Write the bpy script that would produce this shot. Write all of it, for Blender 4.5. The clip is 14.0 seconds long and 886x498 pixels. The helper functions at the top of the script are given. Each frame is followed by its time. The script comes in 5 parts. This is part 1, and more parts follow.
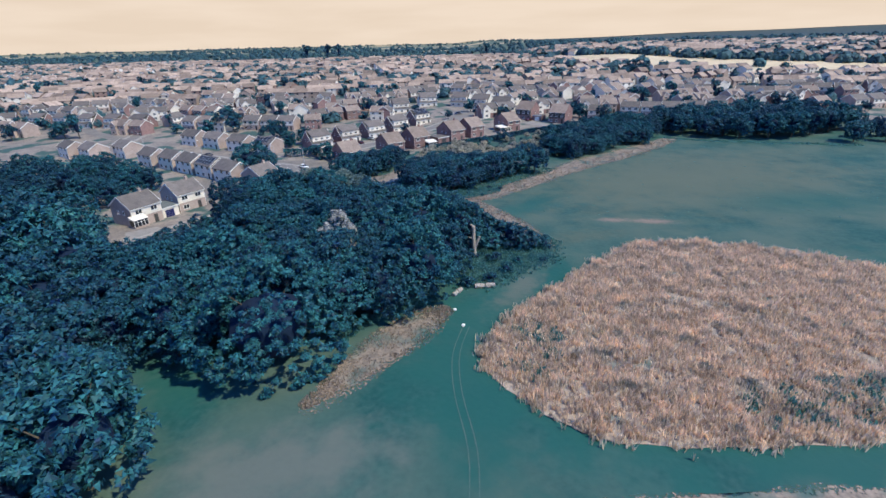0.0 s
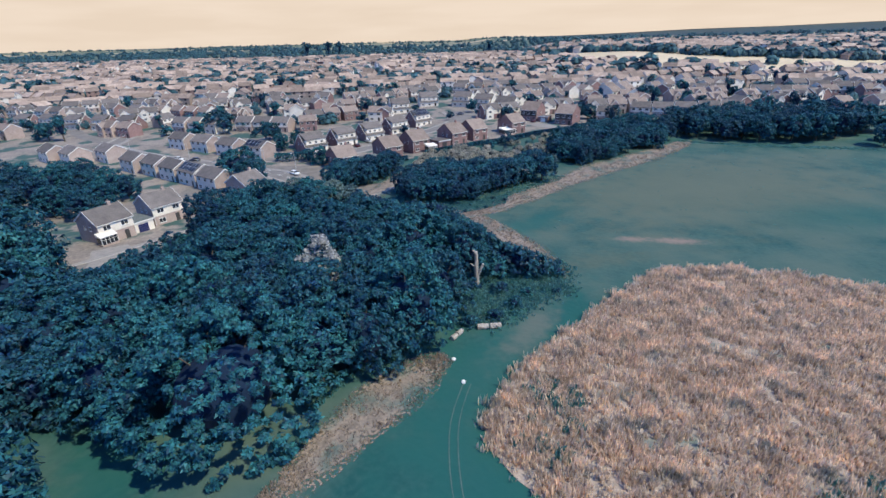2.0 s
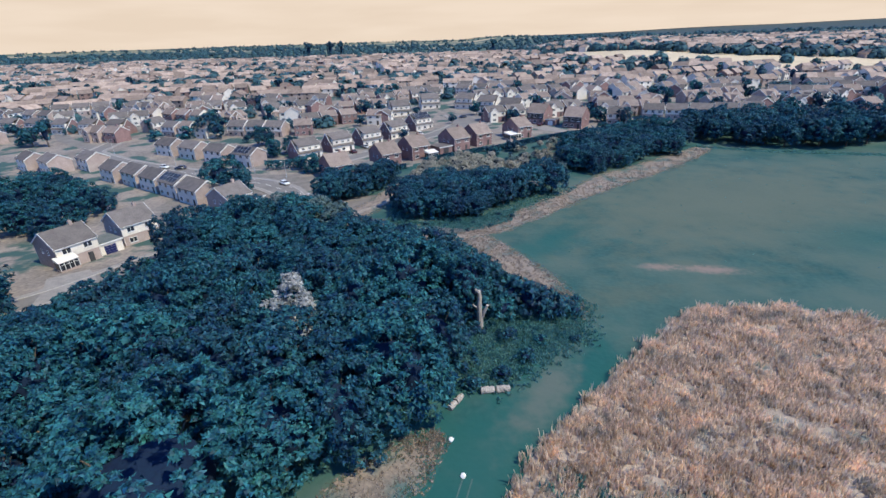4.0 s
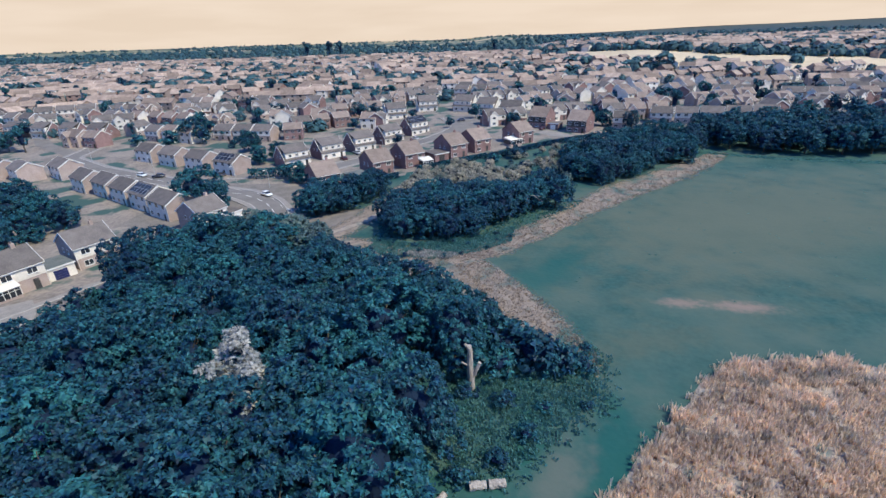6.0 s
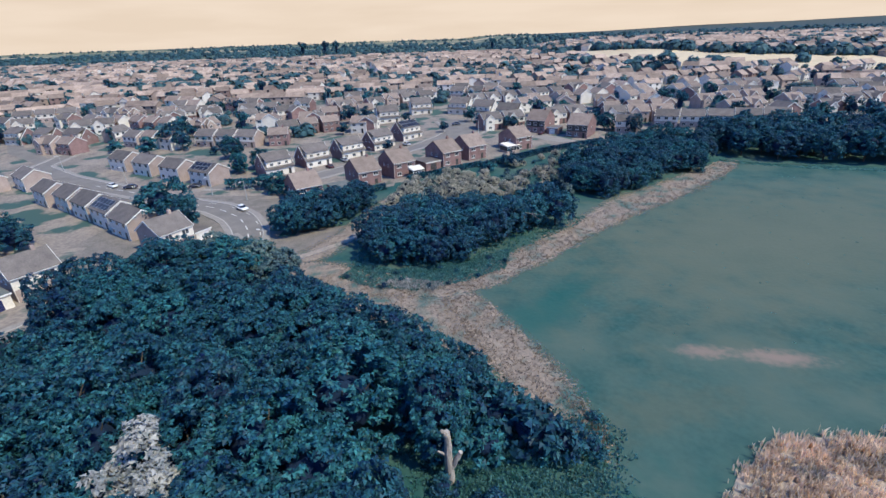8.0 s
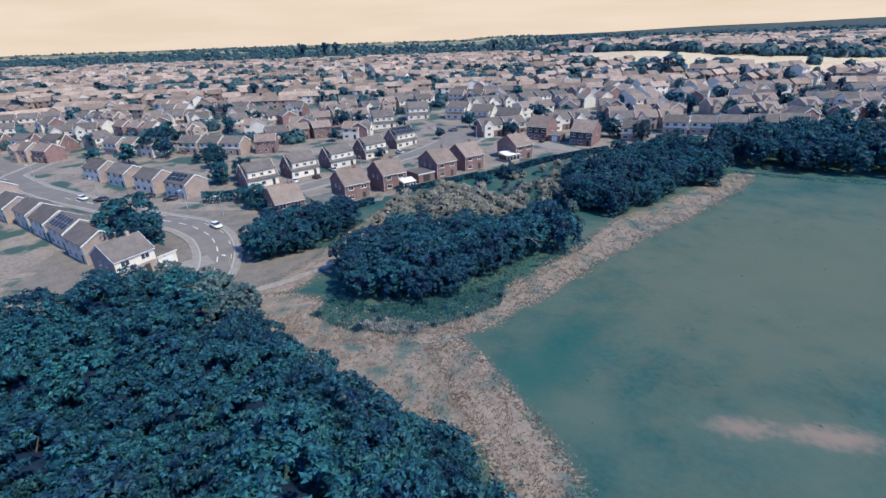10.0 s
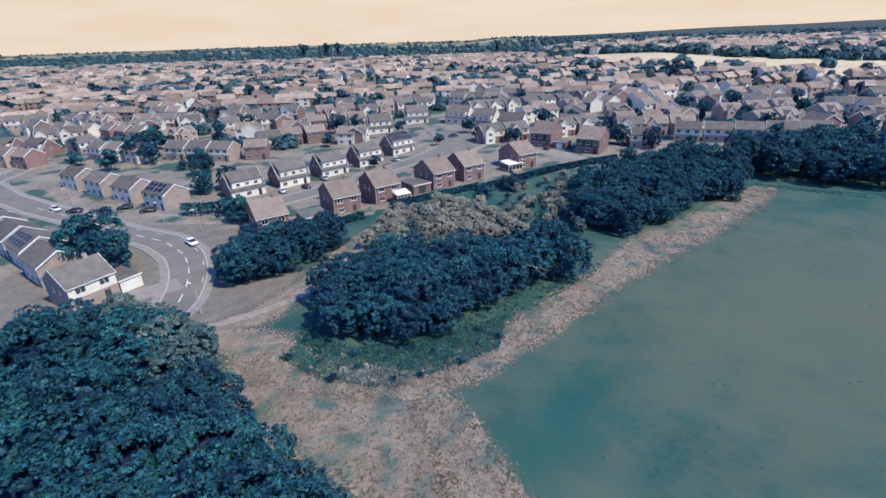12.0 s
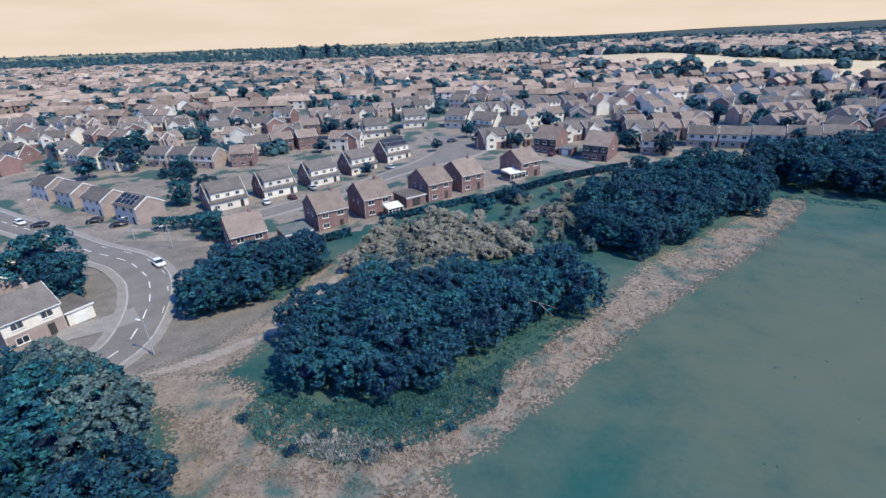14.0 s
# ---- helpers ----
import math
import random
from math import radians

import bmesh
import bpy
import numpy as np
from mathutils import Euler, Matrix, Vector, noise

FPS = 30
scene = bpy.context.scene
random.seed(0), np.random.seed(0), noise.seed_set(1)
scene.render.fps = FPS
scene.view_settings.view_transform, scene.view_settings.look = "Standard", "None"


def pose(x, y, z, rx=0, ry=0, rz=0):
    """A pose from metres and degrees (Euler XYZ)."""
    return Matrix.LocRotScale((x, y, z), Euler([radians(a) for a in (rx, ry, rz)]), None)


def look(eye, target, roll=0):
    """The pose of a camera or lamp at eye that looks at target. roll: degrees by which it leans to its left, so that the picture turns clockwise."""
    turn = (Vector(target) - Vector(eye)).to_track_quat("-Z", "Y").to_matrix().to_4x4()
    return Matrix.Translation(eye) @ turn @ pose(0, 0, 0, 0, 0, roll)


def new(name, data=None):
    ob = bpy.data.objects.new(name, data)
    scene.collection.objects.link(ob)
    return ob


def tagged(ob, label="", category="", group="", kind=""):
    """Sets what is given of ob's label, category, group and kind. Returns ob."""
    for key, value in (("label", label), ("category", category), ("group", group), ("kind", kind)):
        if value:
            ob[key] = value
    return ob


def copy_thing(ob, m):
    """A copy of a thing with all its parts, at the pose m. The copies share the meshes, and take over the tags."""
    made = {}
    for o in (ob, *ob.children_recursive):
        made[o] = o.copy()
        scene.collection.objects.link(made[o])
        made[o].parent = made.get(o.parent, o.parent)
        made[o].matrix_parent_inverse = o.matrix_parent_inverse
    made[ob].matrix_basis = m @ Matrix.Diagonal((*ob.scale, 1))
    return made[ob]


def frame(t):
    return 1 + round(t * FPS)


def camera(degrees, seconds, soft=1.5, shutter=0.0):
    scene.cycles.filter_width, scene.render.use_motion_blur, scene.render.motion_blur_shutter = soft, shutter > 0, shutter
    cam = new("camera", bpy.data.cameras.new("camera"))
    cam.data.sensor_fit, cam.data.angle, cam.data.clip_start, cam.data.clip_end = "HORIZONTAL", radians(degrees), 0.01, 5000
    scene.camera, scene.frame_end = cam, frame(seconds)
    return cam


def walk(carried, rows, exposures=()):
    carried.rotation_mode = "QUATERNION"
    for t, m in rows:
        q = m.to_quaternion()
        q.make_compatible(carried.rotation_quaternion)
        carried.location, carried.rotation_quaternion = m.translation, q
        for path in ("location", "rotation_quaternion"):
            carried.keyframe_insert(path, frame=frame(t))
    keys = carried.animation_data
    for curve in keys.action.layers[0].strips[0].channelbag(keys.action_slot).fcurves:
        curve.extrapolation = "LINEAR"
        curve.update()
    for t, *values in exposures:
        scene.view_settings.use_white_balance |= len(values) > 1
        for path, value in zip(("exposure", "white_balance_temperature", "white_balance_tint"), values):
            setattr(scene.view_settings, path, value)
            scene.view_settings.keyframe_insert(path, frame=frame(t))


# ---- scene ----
cam = camera(86.7, 14.0)
PATH = [
    (0, (-2.84, -2.302, 39.203), (-2.865, -0.471, 38.399), -1.4),
    (0.5, (-2.872, 0.548, 39.145), (-2.903, 2.378, 38.339), -1.4),
    (1, (-2.691, 3.51, 39.108), (-2.72, 5.339, 38.3), -1.5),
    (1.5, (-2.407, 6.778, 39.211), (-2.438, 8.606, 38.401), -1.5),
    (2, (-2.138, 10.16, 39.285), (-2.174, 11.987, 38.472), -1.5),
    (2.5, (-1.884, 13.521, 39.308), (-1.924, 15.347, 38.493), -1.5),
    (3, (-1.736, 16.775, 39.383), (-1.781, 18.6, 38.568), -1.6),
    (5.5, (-0.05, 32.825, 39.143), (-0.107, 34.651, 38.328), -1.8),
    (6, (0.565, 35.933, 39.194), (0.507, 37.758, 38.378), -1.8),
    (6.5, (1.164, 39.09, 39.166), (1.107, 40.914, 38.348), -1.9),
    (7, (1.744, 42.027, 39.171), (1.686, 43.851, 38.352), -1.9),
    (7.5, (2.323, 45.286, 39.304), (2.268, 47.109, 38.485), -2.0),
    (8, (2.964, 48.31, 39.333), (2.907, 50.134, 38.515), -2.0),
    (10.5, (5.816, 63.632, 39.576), (5.748, 65.458, 38.763), -1.9),
    (11, (6.226, 66.322, 39.662), (6.155, 68.148, 38.85), -1.8),
    (11.5, (6.649, 69.307, 39.686), (6.576, 71.133, 38.874), -1.8),
    (12, (6.927, 72.032, 39.615), (6.85, 73.858, 38.804), -1.8),
    (12.5, (7.359, 75.105, 39.515), (7.278, 76.931, 38.704), -1.8),
    (13, (7.698, 77.911, 39.388), (7.614, 79.738, 38.578), -1.8),
    (13.5, (8.116, 81.244, 39.282), (8.028, 83.071, 38.474), -1.8),
    (14, (8.486, 84.157, 39.161), (8.397, 85.984, 38.353), -1.9),
]
walk(cam, [(t, look(e, g, r)) for t, e, g, r in PATH])

# ---- world, sun, exposure ----
SUN_AZ, SUN_EL = radians(-30), radians(55)      # azimuth from +x towards +y
world = bpy.data.worlds.new("sky")
scene.world = world
world.use_nodes = True
wn, wl = world.node_tree.nodes, world.node_tree.links
sky = wn.new("ShaderNodeTexSky")
sky.sky_type = "NISHITA"
sky.sun_disc = False
sky.sun_elevation = SUN_EL
sky.sun_rotation = radians(90) - SUN_AZ
sky.air_density, sky.dust_density, sky.ozone_density = 1.3, 0.6, 3.0
tint = wn.new("ShaderNodeMix")
tint.data_type, tint.blend_type = "RGBA", "MULTIPLY"
tint.inputs[0].default_value = 1.0
tint.inputs[7].default_value = (0.17, 0.63, 1.30, 1)
wl.new(sky.outputs[0], tint.inputs[6])
wl.new(tint.outputs[2], wn["Background"].inputs[0])
wn["Background"].inputs[1].default_value = 0.15
sun_data = bpy.data.lights.new("sun", "SUN")
sun_data.energy, sun_data.angle, sun_data.color = 4.6, radians(0.6), (0.88, 0.83, 0.62)
sun = new("sun", sun_data)
sun_dir = Vector((math.cos(SUN_EL) * math.cos(SUN_AZ), math.cos(SUN_EL) * math.sin(SUN_AZ), math.sin(SUN_EL)))
sun.matrix_world = look(sun_dir * 100, (0, 0, 0))
scene.view_settings.exposure = 0.2


# ---- materials ----
def ramp(nodes, stops):
    r = nodes.new("ShaderNodeValToRGB")
    while len(r.color_ramp.elements) < len(stops):
        r.color_ramp.elements.new(0.5)
    for e, (p, c) in zip(r.color_ramp.elements, stops):
        e.position, e.color = p, (*c, 1)
    return r


def material(name, dark, light, scale=1.0, rough=0.8, fine=6.0, bump=0.2, vary=0.15, island=False, stretch=(1, 1, 1),
             translucent=0.0, world_space=True, spec=0.3, blot=None, blot_scale=0.05, blot_at=(0.55, 0.7), leafy=0.0, patches=(), rim=False):
    """Two colours mixed by coarse and fine noise; value shifts by piece; optional large blotches of a third colour."""
    m = bpy.data.materials.new(name)
    m.use_nodes = True
    nt = m.node_tree
    n, l = nt.nodes, nt.links
    b = n["Principled BSDF"]
    pos = n.new("ShaderNodeNewGeometry") if world_space else n.new("ShaderNodeTexCoord")
    src = pos.outputs["Position"] if world_space else pos.outputs["Object"]
    mp = n.new("ShaderNodeMapping")
    mp.inputs["Scale"].default_value = stretch
    l.new(src, mp.inputs[0])
    a = n.new("ShaderNodeTexNoise")
    a.inputs["Scale"].default_value, a.inputs["Detail"].default_value = scale, 5
    f = n.new("ShaderNodeTexNoise")
    f.inputs["Scale"].default_value, f.inputs["Detail"].default_value = scale * fine, 3
    l.new(mp.outputs[0], a.inputs[0])
    l.new(mp.outputs[0], f.inputs[0])
    mx = n.new("ShaderNodeMath")
    mx.operation = "MULTIPLY_ADD"
    mx.inputs[1].default_value = 0.5
    half = n.new("ShaderNodeMath")
    half.operation = "MULTIPLY"
    half.inputs[1].default_value = 0.5
    l.new(f.outputs[0], half.inputs[0])
    l.new(a.outputs[0], mx.inputs[0])
    l.new(half.outputs[0], mx.inputs[2])
    r = ramp(n, [(0.36, dark), (0.64, light)])
    l.new(mx.outputs[0], r.inputs[0])
    colour = r.outputs[0]
    if blot:
        bn = n.new("ShaderNodeTexNoise")
        bn.inputs["Scale"].default_value, bn.inputs["Detail"].default_value = blot_scale, 4
        l.new(src, bn.inputs[0])
        br = ramp(n, [(blot_at[0], (0, 0, 0)), (blot_at[1], (1, 1, 1))])
        l.new(bn.outputs[0], br.inputs[0])
        bm_ = n.new("ShaderNodeMix")
        bm_.data_type = "RGBA"
        l.new(br.outputs[0], bm_.inputs[0])
        l.new(colour, bm_.inputs[6])
        bm_.inputs[7].default_value = (*blot, 1)
        colour = bm_.outputs[2]
    if rim:      # thins out towards the sides, so that what lies below shows
        at = n.new("ShaderNodeAttribute")
        at.attribute_name = "inward"
        mixed = n.new("ShaderNodeMath")
        mixed.operation = "MULTIPLY_ADD"
        mixed.inputs[1].default_value = 1.5
        l.new(f.outputs[0], mixed.inputs[0])
        l.new(at.outputs["Fac"], mixed.inputs[2])
        grown = n.new("ShaderNodeMapRange")
        grown.interpolation_type = "SMOOTHSTEP"
        grown.inputs[1].default_value, grown.inputs[2].default_value = 0.75, 1.2
        l.new(mixed.outputs[0], grown.inputs[0])
    for cx, cy, rx, ry, turn, inner, outer, patch_colour, strength in patches:
        pm = n.new("ShaderNodeMapping")
        pm.vector_type = "TEXTURE"
        pm.inputs["Location"].default_value = (cx, cy, 0)
        pm.inputs["Rotation"].default_value = (0, 0, radians(turn))
        pm.inputs["Scale"].default_value = (rx, ry, 1000)
        l.new(src, pm.inputs[0])
        ln = n.new("ShaderNodeVectorMath")
        ln.operation = "LENGTH"
        l.new(pm.outputs[0], ln.inputs[0])
        wob = n.new("ShaderNodeTexNoise")
        wob.inputs["Scale"].default_value, wob.inputs["Detail"].default_value = 2.2 / max(2.5, min(rx, ry, 9)), 5
        l.new(src, wob.inputs[0])
        add = n.new("ShaderNodeMath")
        add.operation = "MULTIPLY_ADD"
        add.inputs[1].default_value = 1.3
        l.new(wob.outputs[0], add.inputs[0])
        l.new(ln.outputs["Value"], add.inputs[2])
        fall = n.new("ShaderNodeMapRange")
        fall.interpolation_type = "SMOOTHSTEP"
        fall.inputs[1].default_value, fall.inputs[2].default_value = inner + 0.65, outer + 0.65
        fall.inputs[3].default_value, fall.inputs[4].default_value = strength, 0
        l.new(add.outputs[0], fall.inputs[0])
        px = n.new("ShaderNodeMix")
        px.data_type = "RGBA"
        l.new(fall.outputs[0], px.inputs[0])
        l.new(colour, px.inputs[6])
        px.inputs[7].default_value = (*patch_colour, 1)
        colour = px.outputs[2]
    if vary:
        o = n.new("ShaderNodeNewGeometry") if island else n.new("ShaderNodeObjectInfo")
        h = n.new("ShaderNodeHueSaturation")
        mr = n.new("ShaderNodeMapRange")
        mr.inputs[3].default_value, mr.inputs[4].default_value = 1 - vary, 1 + vary
        l.new(o.outputs["Random Per Island" if island else "Random"], mr.inputs[0])
        l.new(mr.outputs[0], h.inputs["Value"])
        if leafy:      # every tree has a hue and depth of its own
            ob_ = n.new("ShaderNodeObjectInfo")
            hue, deep, mul = n.new("ShaderNodeMapRange"), n.new("ShaderNodeMapRange"), n.new("ShaderNodeMath")
            hue.inputs[3].default_value, hue.inputs[4].default_value = 0.5 - leafy * 0.12, 0.5 + leafy * 0.06
            deep.inputs[3].default_value, deep.inputs[4].default_value = 1 + leafy * 1.0, 1 - leafy * 0.9
            mul.operation = "MULTIPLY"
            l.new(ob_.outputs["Random"], hue.inputs[0])
            l.new(ob_.outputs["Random"], deep.inputs[0])
            l.new(mr.outputs[0], mul.inputs[0])
            l.new(deep.outputs[0], mul.inputs[1])
            l.new(mul.outputs[0], h.inputs["Value"])
            l.new(hue.outputs[0], h.inputs["Hue"])
        l.new(colour, h.inputs["Color"])
        colour = h.outputs[0]
    l.new(colour, b.inputs["Base Color"])
    b.inputs["Roughness"].default_value = rough
    b.inputs["Specular IOR Level"].default_value = spec
    if bump:
        bp = n.new("ShaderNodeBump")
        bp.inputs["Strength"].default_value = bump
        bp.inputs["Distance"].default_value = 0.1
        l.new(f.outputs[0], bp.inputs["Height"])
        l.new(bp.outputs[0], b.inputs["Normal"])
    if rim:
        clear, thin = n.new("ShaderNodeBsdfTransparent"), n.new("ShaderNodeMixShader")
        l.new(grown.outputs[0], thin.inputs[0])
        l.new(clear.outputs[0], thin.inputs[1])
        l.new(b.outputs[0], thin.inputs[2])
        l.new(thin.outputs[0], n["Material Output"].inputs[0])
    if translucent:
        t = n.new("ShaderNodeBsdfTranslucent")
        l.new(colour, t.inputs[0])
        ms = n.new("ShaderNodeMixShader")
        ms.inputs[0].default_value = translucent
        l.new(b.outputs[0], ms.inputs[1])
        l.new(t.outputs[0], ms.inputs[2])
        l.new(ms.outputs[0], n["Material Output"].inputs[0])
    return m


M = {}
DEEP_TEAL, OLIVE, BARE = (0.010, 0.084, 0.074), (0.098, 0.114, 0.082), (0.27, 0.185, 0.15)
FIELD_TONES_AND_WEAR = ((70, 140, 62, 38, 25, 0.3, 1.3, OLIVE, 0.8), (44, 50, 50, 25, 0, 0.8, 1.35, DEEP_TEAL, 0.85), (-2, 42, 7, 22, 8, 0.2, 1.1, DEEP_TEAL, 0.8),
              # The ellipse at (-36, 42) is a deeper teal than the grass beside it.
              (-20, 30, 16, 7, 10, 0.2, 1.1, (0.125, 0.135, 0.118), 0.8), (-36, 42, 9, 5, -40, 0.2, 1.1, DEEP_TEAL, 0.8), (16, 110, 6, 26, -38, 0.1, 1.1, DEEP_TEAL, 0.7),
              (90, 110, 30, 16, 10, 0.1, 1.1, DEEP_TEAL, 0.6), (34.6, 99.0, 4.0, 1.9, -4, 0.1, 1.2, BARE, 0.7), (43.2, 97.4, 6.2, 2.2, -10, 0.1, 1.2, BARE, 0.75),
              (9, 66, 3.5, 12, -32, 0.1, 1.1, (0.15, 0.14, 0.115), 0.55), (25, 88, 16, 5, 14, 0.1, 1.1, OLIVE, 0.6))
M["grass"] = material("mown_grass", (0.008, 0.062, 0.060), (0.036, 0.100, 0.088), 0.11, 0.9, 12, 0.5, 0, blot=(0.070, 0.110, 0.090), blot_scale=0.055, blot_at=(0.42, 0.64), patches=FIELD_TONES_AND_WEAR)
M["dry"] = material("dry_grass_ground", (0.15, 0.122, 0.10), (0.34, 0.265, 0.21), 0.5, 0.9, 5, 0.6, 0, blot=(0.06, 0.115, 0.105), blot_scale=0.25, blot_at=(0.50, 0.66), rim=True)
M["meadow"] = material("meadow_ground", (0.27, 0.215, 0.175), (0.44, 0.35, 0.285), 0.5, 0.9, 8, 0.6, 0, blot=(0.13, 0.16, 0.145), blot_scale=0.30, blot_at=(0.54, 0.70))
M["straw"] = material("dry_grass_blades", (0.47, 0.36, 0.275), (0.98, 0.765, 0.575), 0.32, 0.8, 5, 0, 0.30, island=True, translucent=0.5, blot=(0.27, 0.27, 0.245), blot_scale=0.33, blot_at=(0.56, 0.72))
M["greenblade"] = material("green_grass_blades", (0.05, 0.19, 0.19), (0.15, 0.31, 0.285), 0.4, 0.8, 9, 0, 0.3, island=True, translucent=0.55)
M["estate"] = material("estate_ground", (0.16, 0.135, 0.118), (0.31, 0.255, 0.212), 0.16, 0.9, 8, 0.2, 0, blot=(0.045, 0.09, 0.08), blot_scale=0.09, blot_at=(0.52, 0.58))
M["far"] = material("far_fields", (0.05, 0.09, 0.08), (0.11, 0.14, 0.10), 0.01, 0.95, 9, 0, 0, blot=(0.42, 0.33, 0.22), blot_scale=0.0035, blot_at=(0.56, 0.585))
M["gold"] = material("stubble_field", (0.52, 0.41, 0.27), (0.62, 0.49, 0.33), 0.02, 0.95, 8, 0, 0)
M["asphalt"] = material("asphalt", (0.155, 0.138, 0.126), (0.225, 0.20, 0.18), 0.25, 0.85, 14, 0.2, 0)
M["paving"] = material("paving", (0.20, 0.18, 0.165), (0.30, 0.265, 0.235), 0.6, 0.85, 8, 0.2, 0.1)
M["worn"] = material("worn_grass", (0.13, 0.12, 0.105), (0.24, 0.20, 0.172), 0.35, 0.9, 8, 0.4, 0)
M["trodden"] = material("trodden_earth", (0.24, 0.20, 0.17), (0.39, 0.32, 0.265), 0.5, 0.9, 8, 0.3, 0, blot=(0.10, 0.13, 0.115), blot_scale=0.3, blot_at=(0.56, 0.70), rim=True)
M["track"] = material("pressed_grass", (0.045, 0.10, 0.092), (0.085, 0.13, 0.115), 0.5, 0.9, 8, 0.2, 0)
M["stubby"] = material("short_dry_grass", (0.24, 0.19, 0.155), (0.46, 0.365, 0.295), 0.6, 0.8, 5, 0, 0.3, island=True, translucent=0.4)
M["kerb"] = material("kerb_concrete", (0.34, 0.31, 0.28), (0.46, 0.42, 0.38), 0.8, 0.85, 8, 0.2, 0)
M["paint"] = material("road_paint", (0.62, 0.58, 0.54), (0.8, 0.76, 0.7), 2.0, 0.7, 5, 0, 0)
# The dark tone paints navy shade into the teal foliage, spread by noise.
M["leaf"] = material("leaves", (0.003, 0.020, 0.074), (0.034, 0.142, 0.162), 0.5, 0.55, 5, 0, 0.52, island=True, translucent=0.2, spec=0.2, leafy=0.2)
M["leaf_pale"] = material("pale_leaves", (0.21, 0.22, 0.18), (0.46, 0.41, 0.33), 0.3, 0.6, 6, 0, 0.3, island=True, translucent=0.2)
M["leaf_sage"] = material("sage_leaves", (0.022, 0.075, 0.10), (0.19, 0.26, 0.235), 0.3, 0.6, 6, 0, 0.3, island=True, translucent=0.2)
M["woods"] = material("far_woodland", (0.014, 0.036, 0.05), (0.034, 0.068, 0.08), 0.02, 0.95, 9, 0.5, 0)
M["leaf_white"] = material("silvery_leaves", (0.16, 0.19, 0.20), (0.48, 0.45, 0.42), 0.5, 0.6, 6, 0, 0.3, island=True, translucent=0.2)
# Here too navy shade is mixed into the leaf colour by noise.
M["leaf_dark"] = material("dark_leaves", (0.004, 0.022, 0.078), (0.034, 0.136, 0.164), 0.5, 0.55, 5, 0, 0.52, island=True, translucent=0.16, spec=0.2, leafy=0.2)
# Near-black navy: shade deep inside crowns and hedges, put into the colour.
M["shade_core"] = material("inner_leaf_shade", (0.003, 0.012, 0.040), (0.005, 0.022, 0.054), 0.6, 0.9, 6, 0, 0)
M["bark"] = material("bark", (0.06, 0.05, 0.042), (0.13, 0.11, 0.09), 1.5, 0.9, 8, 0.5, 0.1, stretch=(1, 1, 0.25))
M["deadwood"] = material("bleached_dead_wood", (0.22, 0.19, 0.17), (0.46, 0.40, 0.35), 1.2, 0.8, 8, 0.5, 0, stretch=(1, 1, 0.2))
M["brick"] = material("red_brick", (0.20, 0.118, 0.112), (0.32, 0.20, 0.185), 0.5, 0.85, 16, 0.3, 0.15)
M["buff"] = material("buff_brick", (0.34, 0.255, 0.225), (0.48, 0.375, 0.33), 0.5, 0.85, 16, 0.3, 0.15)
M["white"] = material("cream_render", (0.70, 0.62, 0.53), (0.86, 0.785, 0.685), 0.4, 0.75, 8, 0.1, 0.08)
M["tile"] = material("brown_roof_tiles", (0.170, 0.128, 0.108), (0.275, 0.212, 0.18), 0.5, 0.8, 10, 0.5, 0.2)
M["slate"] = material("grey_roof_tiles", (0.105, 0.089, 0.083), (0.178, 0.152, 0.138), 0.5, 0.75, 10, 0.5, 0.2)
M["glass"] = material("window_glass", (0.02, 0.025, 0.035), (0.05, 0.055, 0.07), 0.4, 0.08, 4, 0, 0.4, spec=0.6)
M["panel"] = material("solar_panel_glass", (0.008, 0.010, 0.018), (0.016, 0.018, 0.03), 0.4, 0.35, 4, 0, 0.1, spec=0.25)
M["blue_door"] = material("navy_painted_door", (0.02, 0.025, 0.09), (0.03, 0.035, 0.12), 0.6, 0.5, 6, 0, 0)
M["dark_door"] = material("dark_painted_door", (0.03, 0.03, 0.035), (0.07, 0.065, 0.06), 0.6, 0.5, 6, 0, 0.4)
M["trim"] = material("white_upvc", (0.74, 0.70, 0.65), (0.84, 0.81, 0.76), 0.8, 0.5, 4, 0, 0.04)
M["flat"] = material("flat_roof_felt", (0.10, 0.115, 0.11), (0.17, 0.175, 0.165), 0.5, 0.9, 8, 0.3, 0.2)
M["metal"] = material("galvanised_steel", (0.34, 0.35, 0.36), (0.46, 0.46, 0.46), 2.0, 0.45, 5, 0, 0)
M["car_white"] = material("white_car_paint", (0.76, 0.74, 0.72), (0.82, 0.8, 0.78), 1.0, 0.25, 3, 0, 0, spec=0.5)
M["car_dark"] = material("dark_car_paint", (0.03, 0.035, 0.06), (0.05, 0.055, 0.08), 1.0, 0.25, 3, 0, 0.3, spec=0.5)
M["car_red"] = material("maroon_car_paint", (0.10, 0.03, 0.035), (0.14, 0.045, 0.05), 1.0, 0.25, 3, 0, 0.3, spec=0.5)
M["car_silver"] = material("silver_car_paint", (0.40, 0.40, 0.42), (0.5, 0.5, 0.51), 1.0, 0.3, 3, 0, 0.2, spec=0.5)
M["rubber"] = material("tyre_rubber", (0.02, 0.02, 0.02), (0.035, 0.035, 0.035), 3.0, 0.9, 4, 0, 0)


# ---- building helpers ----
def mesh_object(name, verts, faces, mat, parent=None, label="", smooth=False):
    me = bpy.data.meshes.new(name)
    me.from_pydata([tuple(v) for v in verts], [], faces)
    me.materials.append(mat)
    if smooth:
        me.polygons.foreach_set("use_smooth", [True] * len(me.polygons))
    me.update()
    ob = new(name, me)
    if parent:
        ob.parent = parent
    if label:
        ob["label"] = label
    return ob


